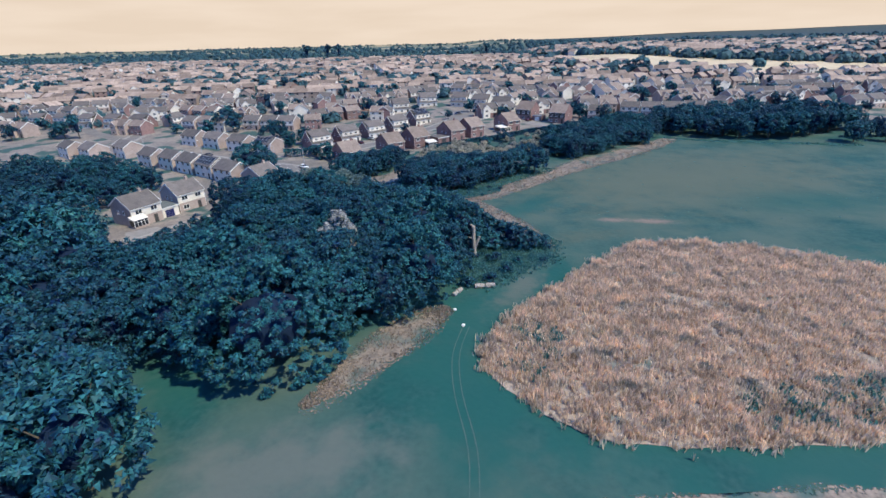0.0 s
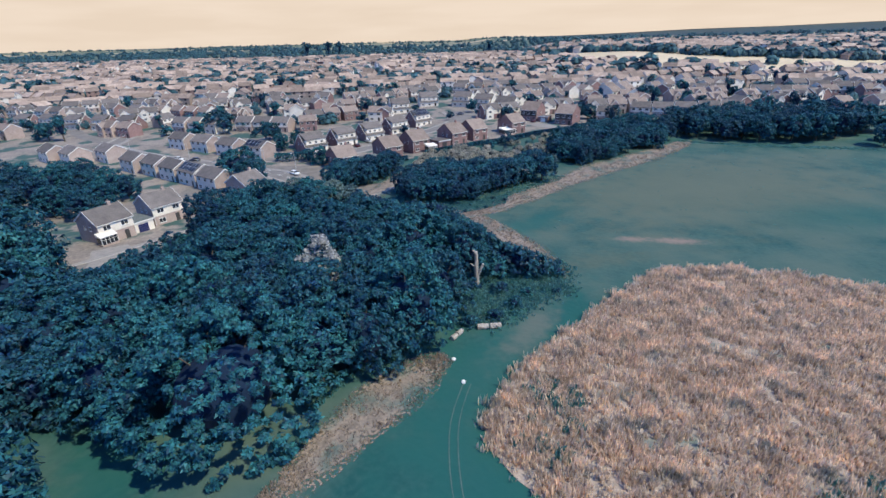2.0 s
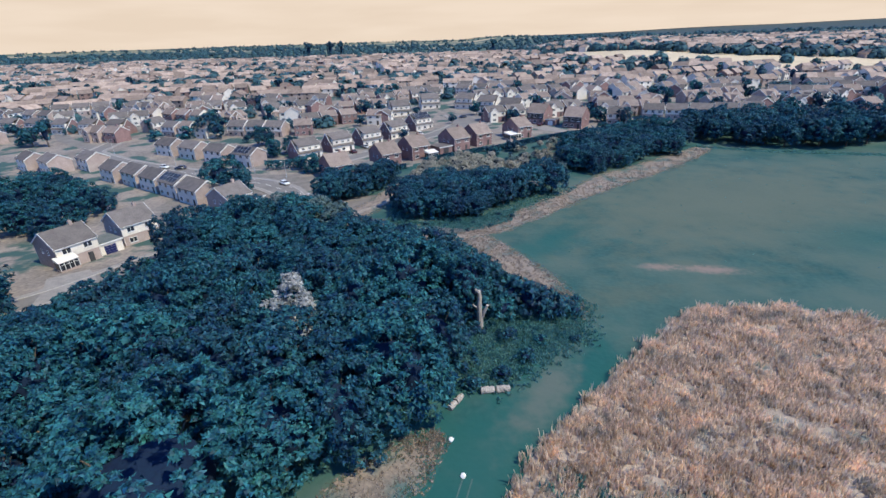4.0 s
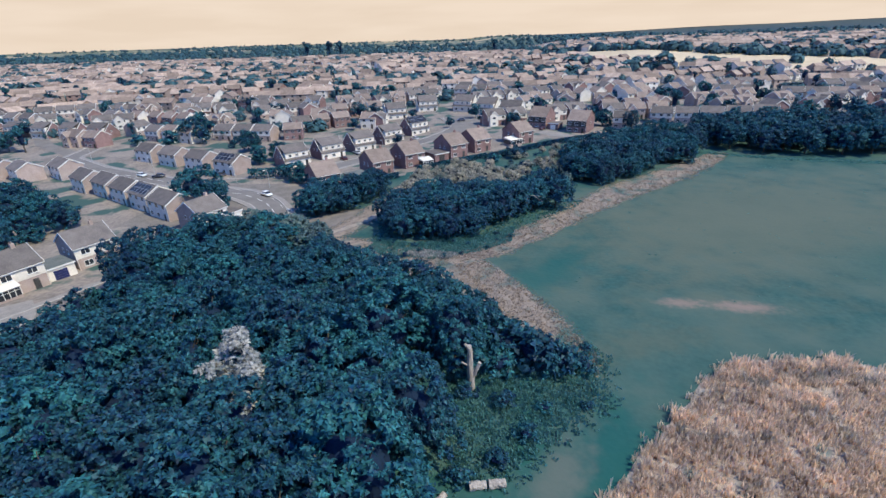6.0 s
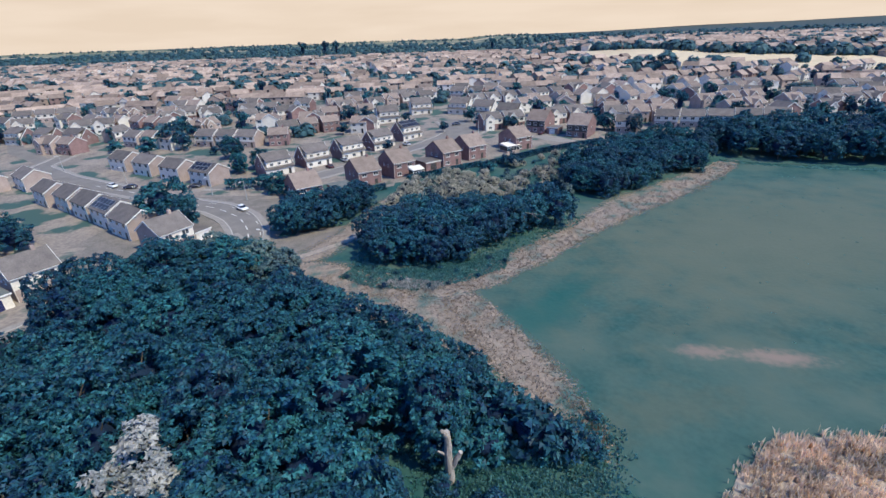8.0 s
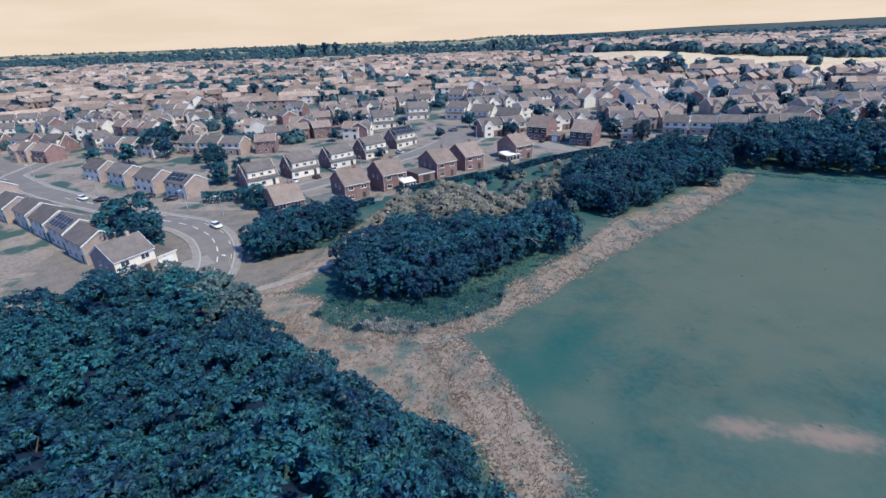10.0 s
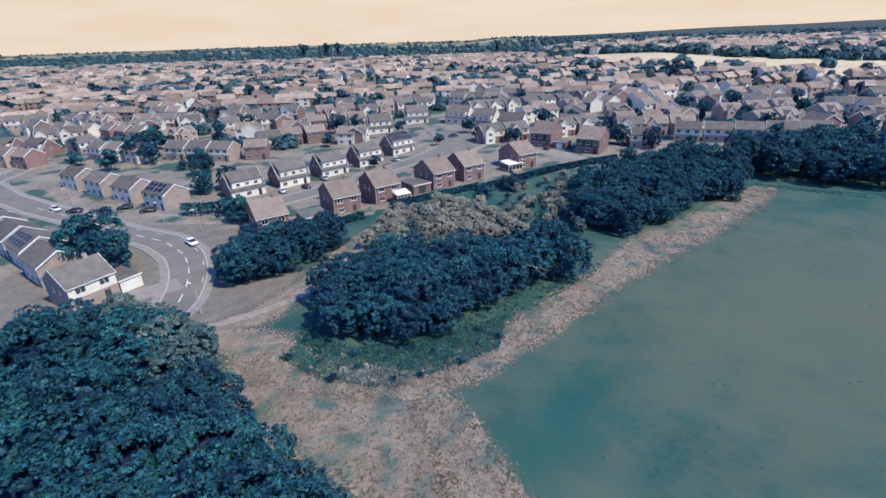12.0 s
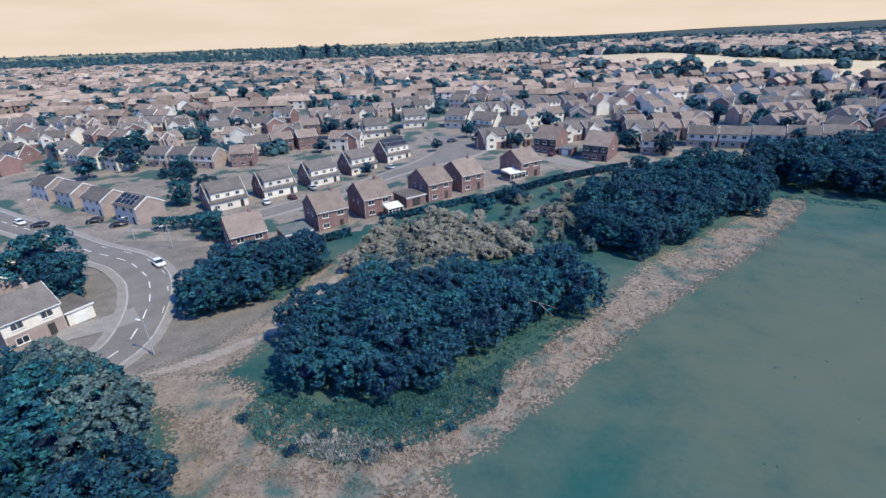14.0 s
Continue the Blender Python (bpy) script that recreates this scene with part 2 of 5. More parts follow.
def part(name, bm, mat, parent=None, label="", smooth=False):
    me = bpy.data.meshes.new(name)
    bmesh.ops.recalc_face_normals(bm, faces=bm.faces)
    bm.to_mesh(me)
    bm.free()
    me.materials.append(mat)
    if smooth:
        me.polygons.foreach_set("use_smooth", [True] * len(me.polygons))
    ob = new(name, me)
    if parent:
        ob.parent = parent
    if label:
        ob["label"] = label
    return ob


def box(bm, x0, y0, z0, x1, y1, z1, bevel=0.0):
    m = Matrix.Translation(((x0 + x1) / 2, (y0 + y1) / 2, (z0 + z1) / 2)) @ Matrix.Diagonal((x1 - x0, y1 - y0, z1 - z0, 1))
    r = bmesh.ops.create_cube(bm, size=1, matrix=m)
    if bevel:
        edges = {e for v in r["verts"] for e in v.link_edges}
        bmesh.ops.bevel(bm, geom=list(edges), offset=bevel, segments=1, affect="EDGES")


def prism(bm, outline, y0, y1):
    """Extrudes an outline in x, z along y."""
    a = [bm.verts.new((x, y0, z)) for x, z in outline]
    b = [bm.verts.new((x, y1, z)) for x, z in outline]
    bm.faces.new(a)
    bm.faces.new(b[::-1])
    k = len(a)
    for i in range(k):
        bm.faces.new((a[i], b[i], b[(i + 1) % k], a[(i + 1) % k]))


def prism_x(bm, outline, x0, x1):
    """Extrudes an outline in y, z along x."""
    a = [bm.verts.new((x0, y, z)) for y, z in outline]
    b = [bm.verts.new((x1, y, z)) for y, z in outline]
    bm.faces.new(a)
    bm.faces.new(b[::-1])
    k = len(a)
    for i in range(k):
        bm.faces.new((a[i], b[i], b[(i + 1) % k], a[(i + 1) % k]))


def empty(name, m, label, category, group="", kind=""):
    e = new(name)
    e.empty_display_size = 0.5
    e.matrix_world = m
    return tagged(e, label, category, group, kind)


# ---- ground ----
def smooth_step(a):
    a = min(1.0, max(0.0, a))
    return a * a * (3 - 2 * a)


GROUND_Y = (-400, 60, 85, 121, 195, 240, 300, 470, 700, 1500, 4300)
GROUND_Z = (2.6, 2.4, 2.0, 0.0, -1.2, -0.6, 1.0, 6.0, 12.0, 22.0, 34.0)


def ground_z(x, y):
    z = float(np.interp(y, GROUND_Y, GROUND_Z))
    z -= 2.5 * smooth_step((-x - 5) / 35) * (1 - smooth_step((y - 240) / 160)) * smooth_step((y - 20) / 80)
    z += 2.5 * smooth_step((x - 95) / 70) * (1 - smooth_step((y - 300) / 300)) * smooth_step((y - 150) / 60)
    z += 14 * smooth_step((x - 60) / 160) * smooth_step((y - 330) / 260)
    if y > 900:      # wooded ridge far beyond the stubble field
        z += 40 * smooth_step((x - 500) / 2600) * smooth_step((y - 1300) / 1200) * (1 + 0.3 * noise.noise((x * 0.0016, y * 0.0006, 9)))
    return z


def inside(poly, x, y):
    c = False
    for (x0, y0), (x1, y1) in zip(poly, poly[1:] + poly[:1]):
        if (y0 > y) != (y1 > y) and x < (x1 - x0) * (y - y0) / (y1 - y0) + x0:
            c = not c
    return c


FIELD = [(-90, -400), (-90, 30), (-30, 60), (-2, 118), (8, 122), (22, 136), (34, 151), (50, 166), (82, 189), (97, 202),
         (112, 194), (135, 183), (160, 176), (400, 150), (400, -400)]
GREEN_EDGE = [(-62, 112), (-50, 126), (-41, 137), (-41.5, 148), (-45.5, 158), (-42, 172), (-24, 185), (0, 202), (20, 212), (36, 224), (70, 236), (110, 240), (200, 220),
              (200, 150), (90, 150), (-10, 100), (-60, 60), (-140, 20), (-200, 60), (-130, 120), (-90, 82), (-78, 88)]


DRY_ESTATE = [(-84, 140), (-60, 126), (-46, 128), (-36, 132), (-26, 142), (-22, 152), (-30, 157), (-38, 151), (-46, 163), (-50, 185), (-76, 190), (-92, 180)]


def build_ground():
    near_x = list(np.arange(-240, 241, 4.0))
    xs = [-4600, -3600, -2800, -2100, -1500, -1100, -850] + list(np.arange(-680, -250, 20.0)) + near_x + list(np.arange(260, 690, 20.0)) + [780, 860] + list(np.arange(960, 3500, 140.0)) + [3600, 4600]
    ys = [-1500, -600, -250, -120] + list(np.arange(-60, 341, 4.0)) + list(np.arange(360, 961, 20.0)) + [1050, 1200, 1450, 1750, 2100, 2600, 3200, 3700, 4250]
    verts = [(x, y, ground_z(x, y)) for y in ys for x in xs]
    w = len(xs)
    faces, slot = [], []
    for j in range(len(ys) - 1):
        for i in range(w - 1):
            faces.append((j * w + i, j * w + i + 1, (j + 1) * w + i + 1, (j + 1) * w + i))
            cx, cy = (xs[i] + xs[i + 1]) / 2, (ys[j] + ys[j + 1]) / 2
            if cy > 740 or abs(cx) > 900 or cy < -60:
                slot.append(0 if cy < -60 else 3 if (cx > 420 and cy > 1500) or (cy > 2600 and noise.noise((cx * 0.0009, cy * 0.002, 4)) > 0) else 2)
            elif inside(DRY_ESTATE, cx, cy):
                slot.append(4)
            elif inside(FIELD, cx, cy) or inside(GREEN_EDGE, cx, cy):
                slot.append(0)
            else:
                slot.append(1)
    ob = mesh_object("ground", verts, faces, M["grass"], smooth=True)
    ob.data.materials.append(M["estate"])
    ob.data.materials.append(M["far"])
    ob.data.materials.append(M["woods"])
    ob.data.materials.append(M["worn"])
    ob.data.polygons.foreach_set("material_index", slot)
    tagged(ob, "wide ground of mown grass, estate plots and far fields", "ground", kind="structure")


build_ground()


def ribbon(name, pts, mat, lift, label, category, cross=8, ragged=0.0, kind="structure", step=2.0):
    """A strip that follows the ground along pts of (x, y, width), with ragged sides."""
    dense = []
    for (x0, y0, w0), (x1, y1, w1) in zip(pts, pts[1:]):
        k = max(1, int(math.hypot(x1 - x0, y1 - y0) / step))
        dense += [(x0 + (x1 - x0) * i / k, y0 + (y1 - y0) * i / k, w0 + (w1 - w0) * i / k) for i in range(k)]
    dense.append(pts[-1])
    for _ in range(3):
        dense = [dense[0]] + [tuple((a[i] + 2 * b[i] + c[i]) / 4 for i in range(3)) for a, b, c in zip(dense, dense[1:], dense[2:])] + [dense[-1]]
    verts, faces = [], []
    for i, (x, y, w) in enumerate(dense):
        a, b = dense[max(0, i - 1)], dense[min(len(dense) - 1, i + 1)]
        d = Vector((b[0] - a[0], b[1] - a[1])).normalized()
        nx, ny = -d.y, d.x
        for k in range(cross + 1):
            s = (k / cross - 0.5) * w
            if ragged and k in (0, cross):
                s += ragged * (1.2 * noise.noise((x * 0.13, y * 0.13, k)) + 0.35 * noise.noise((x * 0.6, y * 0.6, k + 5)))
            px, py = x + nx * s, y + ny * s
            verts.append((px, py, ground_z(px, py) + lift))
    c = cross + 1
    for i in range(len(dense) - 1):
        for k in range(cross):
            faces.append((i * c + k, i * c + k + 1, (i + 1) * c + k + 1, (i + 1) * c + k))
    ob = mesh_object(name, verts, faces, mat, smooth=True)
    last = len(dense) - 1
    inward = [min(k, cross - k) / (cross / 2) * min(1, i / 4, (last - i) / 4) for i in range(last + 1) for k in range(c)]
    ob.data.attributes.new("inward", "FLOAT", "POINT").data.foreach_set("value", inward)
    if label:
        tagged(ob, label, category, kind=kind)
    return ob, dense


def island(name, cx, cy, rim, mat, lift, label, category, ragged=0.6, rings=14):
    """A closed patch: a smooth rim of (x, y) joined to its middle by rings."""
    pts = []
    k = len(rim)
    for i in range(k):
        p0, p1, p2, p3 = (Vector(rim[(i + j) % k]) for j in (-1, 0, 1, 2))
        for s in range(8):
            t = s / 8
            q = 0.5 * ((2 * p1) + (p2 - p0) * t + (2 * p0 - 5 * p1 + 4 * p2 - p3) * t * t + (3 * p1 - p0 - 3 * p2 + p3) * t ** 3)
            d = (q - Vector((cx, cy)))
            d *= 1 + ragged * noise.noise((q.x * 0.4, q.y * 0.4, 3)) / max(4, d.length)
            pts.append((cx + d.x, cy + d.y))
    verts = [(cx, cy, ground_z(cx, cy) + lift)]
    for r in range(1, rings + 1):
        for x, y in pts:
            px, py = cx + (x - cx) * r / rings, cy + (y - cy) * r / rings
            verts.append((px, py, ground_z(px, py) + lift))
    n_ = len(pts)
    faces = [(0, 1 + i, 1 + (i + 1) % n_) for i in range(n_)]
    for r in range(rings - 1):
        for i in range(n_):
            a, b = 1 + r * n_ + i, 1 + r * n_ + (i + 1) % n_
            faces.append((a, a + n_, b + n_, b))
    ob = mesh_object(name, verts, faces, mat, smooth=True)
    tagged(ob, label, category, kind="structure")
    return pts


ISLAND = [(1, 46), (3, 52), (8, 59), (18, 69), (25, 76), (32, 82), (41, 84), (51, 82), (62, 77), (72, 70), (80, 58), (78, 44), (66, 36), (50, 33),
          (34, 32), (20, 32), (12, 33.5), (5, 39)]
island_rim = island("dry_meadow_ground", 40, 57, ISLAND, M["meadow"], 0.05, "uncut dry meadow on the open field", "meadow")
ribbon("dry_strip", [(-19.5, 37.5, 2.5), (-16, 43, 6), (-11, 50.5, 9), (-6, 56.5, 8), (-2.6, 59.5, 3)], M["dry"], 0.05, "dry grass strip beside the wood", "verge", ragged=0.8)
ribbon("dry_strip", [(0, 121, 4), (4, 115, 8), (7.5, 106, 9), (11, 97, 10), (13.5, 88, 9), (16.5, 83, 5), (18.5, 80.5, 1)], M["dry"], 0.05, "dry grass strip between wood and field", "verge", ragged=0.8)
ribbon("dry_verge", [(-38, 135, 4), (-26, 131, 11), (-14, 122, 11), (0, 118.5, 8), (8, 122.5, 8), (18.5, 133, 9), (30.6, 145.6, 9), (44.5, 160.2, 13), (58.3, 171.5, 13.5), (78.5, 189, 12), (92.5, 202.5, 8), (98, 206, 4)],
       M["dry"], 0.06, "dry uncut verge along the field edge", "verge", ragged=1.3, step=1.0)
ribbon("dry_verge", [(-38, 135, 6), (-28, 138, 10), (-22, 148, 10), (-19, 160, 9), (-14, 174, 8), (-10, 184, 5)], M["dry"], 0.05, "dry grass beside the footpath", "verge", ragged=1.2)
ribbon("worn_grass", [(-31, 133, 3), (-22, 126, 13), (-14, 116, 20), (-3, 111, 22), (4, 104, 15), (8, 96, 2)], M["dry"], 0.04, "worn dry grass between wood and copse", "verge", ragged=1.2)
ribbon("grass_edge", [(92, 206, 2), (109, 196, 3), (132, 184.5, 3), (155, 177, 3)], M["greenblade"], 0.05, "rank green grass under the tree line", "verge", ragged=0.6)
ribbon("footpath", [(-40, 134.5, 3), (-30, 138.8, 3.2), (-21.5, 144.5, 3.2), (-17.5, 154, 3), (-15, 166, 2.8), (-10, 186, 2.6)], M["trodden"], 0.08, "pale trodden footpath to the estate road", "path", ragged=0.6)
ribbon("dry_patch", [(20, 190, 0.6), (25, 194, 5), (30, 200, 6), (36, 207, 0.6)], M["dry"], 0.05, "dry grass clearing behind the copse", "verge", ragged=1.0)
ribbon("dry_foreground", [(10, 25.5, 1), (20, 25.8, 3), (40, 25.8, 4), (60, 27, 4)], M["dry"], 0.05, "dry grass beside the meadow", "verge", ragged=0.8)


# ---- grass tufts ----
def tufts(name, spots, mat, height, label, blades=4, width=0.10, lean=0.35, seed=1):
    rng = np.random.default_rng(seed)
    verts, faces = [], []
    for x, y in spots:
        z = ground_z(x, y)
        hh = height * (0.7 + 0.5 * rng.random()) * (1 + 0.35 * noise.noise((x * 0.25, y * 0.25, 0)))
        for _ in range(blades):
            a = rng.random() * 6.283
            ox, oy = x + rng.normal(0, 0.18), y + rng.normal(0, 0.18)
            dx, dy = math.cos(a), math.sin(a)
            w = width * (0.6 + 0.8 * rng.random())
            lx, ly = rng.normal(0, lean) * hh, rng.normal(0, lean) * hh
            k = len(verts)
            verts += [(ox - dx * w, oy - dy * w, z), (ox + dx * w, oy + dy * w, z),
                      (ox + dx * w * 1.1 + lx * 0.4, oy + dy * w * 1.1 + ly * 0.4, z + hh * 0.6), (ox - dx * w * 1.1 + lx * 0.4, oy - dy * w * 1.1 + ly * 0.4, z + hh * 0.6),
                      (ox + lx, oy + ly, z + hh)]
            faces += [(k, k + 1, k + 2, k + 3), (k + 3, k + 2, k + 4)]
    ob = mesh_object(name, verts, faces, mat)
    return tagged(ob, label, "grass", kind="stuff")


def scatter(poly, count, seed):
    rng = np.random.default_rng(seed)
    xs, ys = [p[0] for p in poly], [p[1] for p in poly]
    out = []
    while len(out) < count:
        x, y = rng.uniform(min(xs), max(xs)), rng.uniform(min(ys), max(ys))
        if inside(poly, x, y):
            out.append((x, y))
    return out


def strip_spots(pts, count, seed):
    rng = np.random.default_rng(seed)
    out = []
    for _ in range(count):
        i = rng.integers(0, len(pts) - 1)
        t = rng.random()
        (x0, y0, w0), (x1, y1, w1) = pts[i], pts[i + 1]
        s = (rng.random() - 0.5) * (w0 + (w1 - w0) * t)
        d = Vector((x1 - x0, y1 - y0)).normalized()
        out.append((x0 + (x1 - x0) * t - d.y * s, y0 + (y1 - y0) * t + d.x * s))
    return out


def clustered(poly, groups, each, seed):
    rng = np.random.default_rng(seed + 100)
    return [(x + rng.normal(0, 0.5), y + rng.normal(0, 0.5)) for x, y in scatter(poly, groups, seed) for _ in range(each)]


tufts("meadow_grass", clustered(island_rim, 5200, 4, 3), M["straw"], 0.85, "tall straw-coloured meadow grass", 5, 0.055, 0.2)
tufts("tall_grass", clustered(island_rim, 420, 10, 13), M["straw"], 1.05, "tall pale clumps of seeding meadow grass", 4, 0.06, 0.22)
tufts("green_weeds", clustered([(30, 34), (44, 35), (66, 40), (70, 48), (56, 43), (40, 41), (28, 39)], 110, 6, 8) + clustered([(3, 44), (10, 42), (14, 52), (8, 57)], 30, 5, 9), M["greenblade"], 0.8, "green weeds among the dry meadow grass", 4, 0.09, 0.25)
tufts("verge_grass", strip_spots([(-19.5, 38.5, 1.5), (-16, 43, 4), (-11, 50.5, 7), (-6, 56.5, 6), (-3, 59, 2)], 900, 4)
      + strip_spots([(3, 116, 6), (7.5, 106, 7), (11, 97, 8), (13.5, 88, 7), (16.5, 83, 4)], 1300, 5)
      + strip_spots([(-14, 122, 9), (0, 118.5, 5), (8, 122.5, 5), (18.5, 133, 7), (30.6, 145.6, 7), (45.3, 159.2, 8), (59.3, 170.3, 8), (79.4, 187.8, 7), (92.5, 202.5, 6)], 2600, 6)
      + strip_spots([(-22, 128, 6), (-12, 116, 12), (-3, 108, 14), (4, 101, 8)], 900, 7), M["stubby"], 0.28, "short dry grass on the verges", 6, 0.035)


# ---- trees ----
def unit_sphere(rng, n):
    v = rng.normal(size=(n, 3))
    return v / np.linalg.norm(v, axis=1)[:, None]


def crown_mesh(seed, radius, low, high, lobes, leaves, size, mat, ragged=0.25, hollow=False):
    """Boughs round an ellipsoid, sprays of leaves over the boughs' outer skin, and a dark core coloured as inner shade,
    as one mesh.
    """
    rng = np.random.default_rng(seed)
    mid, half = (low + high) / 2, (high - low) / 2
    d = unit_sphere(rng, lobes * 3)
    d = d[d[:, 2] > -0.75][:lobes]
    centre = d * np.array([radius, radius, half]) * rng.uniform(0.40, 0.80, (len(d), 1)) + np.array([0, 0, mid])
    lobe_r = rng.uniform(0.20, 0.44, len(d)) * radius * (1 + ragged * rng.normal(size=len(d)))
    lobe_r = np.clip(lobe_r, 0.14 * radius, 0.5 * radius)
    sprays = max(12, leaves // 26)
    many = sprays * 5
    pick = rng.choice(len(d), size=many, p=lobe_r ** 2 / (lobe_r ** 2).sum())
    dirs = unit_sphere(rng, many)
    at = centre[pick] + dirs * lobe_r[pick][:, None] * rng.uniform(0.82, 1.05, (many, 1))
    depth = np.linalg.norm(at[:, None, :] - centre[None, :, :], axis=2) / lobe_r[None, :]
    depth[np.arange(many), pick] = 9
    keep = (depth.min(axis=1) > 0.88) & (dirs[:, 2] > -0.6) & (at[:, 2] > 0.25)
    at, out = at[keep][:sprays], dirs[keep][:sprays]
    spray_r = size * rng.uniform(1.0, 2.3, len(at))
    own = rng.integers(0, len(at), leaves)
    e = out[own] * 0.55 + np.array([0, 0, 0.35]) + 0.75 * rng.normal(size=(leaves, 3))
    e /= np.linalg.norm(e, axis=1)[:, None]
    p = at[own] + e * spray_r[own][:, None] * rng.uniform(0.45, 1.0, (leaves, 1)) * np.array([1.15, 1.15, 0.8])
    p[:, 2] = np.maximum(p[:, 2], 0.12)
    nrm = e * 0.7 + np.array([0, 0, 0.35]) + 0.42 * rng.normal(size=(leaves, 3))
    nrm /= np.linalg.norm(nrm, axis=1)[:, None]
    t = e - nrm * (e * nrm).sum(1)[:, None] + 0.5 * np.cross(nrm, unit_sphere(rng, leaves))
    t /= np.maximum(1e-6, np.linalg.norm(t, axis=1))[:, None]
    b = np.cross(nrm, t)
    s = size * rng.uniform(0.6, 1.4, (leaves, 1))
    v = np.stack([p - t * s * 0.35 + b * s * 0.42, p - t * s * 0.35 - b * s * 0.42, p + t * s * 0.75 - nrm * s * 0.15], axis=1).reshape(-1, 3)
    verts, faces = v.tolist(), np.arange(leaves * 3).reshape(-1, 3).tolist()
    slots = [0] * leaves
    # dark lump inside the boughs, coloured as the shade seen through the gaps
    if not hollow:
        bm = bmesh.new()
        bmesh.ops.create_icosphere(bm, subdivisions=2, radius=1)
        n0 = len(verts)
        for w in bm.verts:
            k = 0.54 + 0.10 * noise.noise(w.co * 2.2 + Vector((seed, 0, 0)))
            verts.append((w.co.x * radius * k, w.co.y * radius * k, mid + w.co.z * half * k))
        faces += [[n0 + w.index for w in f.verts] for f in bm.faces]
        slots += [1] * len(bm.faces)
        bm.free()
    me = bpy.data.meshes.new("crown")
    me.from_pydata(verts, [], faces)
    me.materials.append(mat)
    me.materials.append(M["shade_core"])
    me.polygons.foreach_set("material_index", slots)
    return me


def trunk_mesh(seed, height, r0, spread):
    rng = np.random.default_rng(seed)
    bm = bmesh.new()

    def limb(a, b, ra, rb):
        d = Vector(b) - Vector(a)
        m = Matrix.Translation((Vector(a) + Vector(b)) / 2) @ d.to_track_quat("Z", "Y").to_matrix().to_4x4()
        bmesh.ops.create_cone(bm, cap_ends=True, segments=7, radius1=ra, radius2=rb, depth=d.length, matrix=m)
    fork = height * 0.42
    limb((0, 0, -0.3), (0, 0, fork), r0, r0 * 0.65)
    for i in range(5):
        a = i * 1.26 + rng.random()
        limb((0, 0, fork * (0.75 + 0.06 * i)), (math.cos(a) * spread, math.sin(a) * spread, height * rng.uniform(0.65, 0.85)), r0 * 0.5, r0 * 0.12)
    me = bpy.data.meshes.new("trunk")
    bm.to_mesh(me)
    bm.free()
    me.materials.append(M["bark"])
    return me


def tree(name, label, seed, radius, low, height, lobes, leaves, size, mat, category="tree"):
    e = new(name)
    e.empty_display_size = 0.5
    tagged(e, label, category)
    for nm, me in (("trunk", trunk_mesh(seed, height, 0.03 * height, radius * 0.5)),
                   ("crown", crown_mesh(seed, radius, low, height, lobes, leaves, size, mat, hollow=name == "silver_leaved_tree"))):
        o = new(nm, me)
        o.parent = e
    return e


FINE = [tree("broadleaf_tree", "dense dark green broadleaf tree in the wood", 110 + i, 4.6, -0.8, 9.5, 50, 9600, 0.33, M["leaf"]) for i in range(4)]
BROAD = [tree("broadleaf_tree", "dense dark green broadleaf tree in the wood", 10 + i, 4.6, -0.8, 9.5, 46, 5200, 0.47, M["leaf"]) for i in range(5)]
GRAND = tree("broadleaf_tree", "great domed dark green tree at the wood's corner", 17, 9.2, -3.2, 12.4, 120, 26000, 0.38, M["leaf"])
PALE = [tree("pale_tree", "pale grey-green tree among darker trees", 30 + i, 3.4, 0.5, 7.0, 24, 1900, 0.5, M["leaf_pale"]) for i in range(2)]
DARK = [tree("dark_tree", "dark blue-green broadleaf tree at the field edge", 40 + i, 4.4, 0.4, 9.0, 36, 4300, 0.48, M["leaf_dark"]) for i in range(3)]
SHRUB = [tree("shrub", "low green shrub at the wood's edge", 50 + i, 1.7, 0.05, 2.3, 14, 700, 0.34, M["leaf"], "shrub") for i in range(3)]
SMALL = [tree("garden_tree", "small dark green garden tree among the houses", 60 + i, 3.2, 0.5, 7.0, 16, 520, 0.85, M["leaf"]) for i in range(4)]
CONIFER = [tree("conifer", "tall narrow dark conifer among the houses", 70, 1.8, 0.4, 10.5, 18, 560, 0.75, M["leaf_dark"])]
WHITE = tree("silver_leaved_tree", "small silvery pale-leaved tree rising above the wood", 81, 3.2, 4.0, 12.3, 24, 2400, 0.36, M["leaf_white"])
SAGE = [tree("sage_tree", "grey-green tree at the corner of the wood", 90 + i, 4.4, 0.6, 9.6, 48, 9500, 0.32, M["leaf_sage"]) for i in range(2)]
SAGE_BUSH = [tree("sage_bush", "grey-green bush in the rough ground", 95, 3.4, 0.3, 7.0, 22, 1900, 0.5, M["leaf_sage"], "bush")]
used = set()


def place(proto, x, y, scale=1.0, tall=1.0, turn=None, sink=0.0, group="", label=""):
    m = Matrix.Translation((x, y, ground_z(x, y) - sink)) @ Matrix.Rotation(random.random() * 6.28 if turn is None else turn, 4, "Z")
    if proto in used:
        ob = copy_thing(proto, m)
    else:
        ob = proto
        ob.matrix_basis = m
        used.add(proto)
    wide = random.uniform(0.88, 1.15)
    ob.scale = (scale * wide, scale / wide, scale * tall)
    if group:
        ob["group"] = group
    if label:
        ob["label"] = label
    return ob


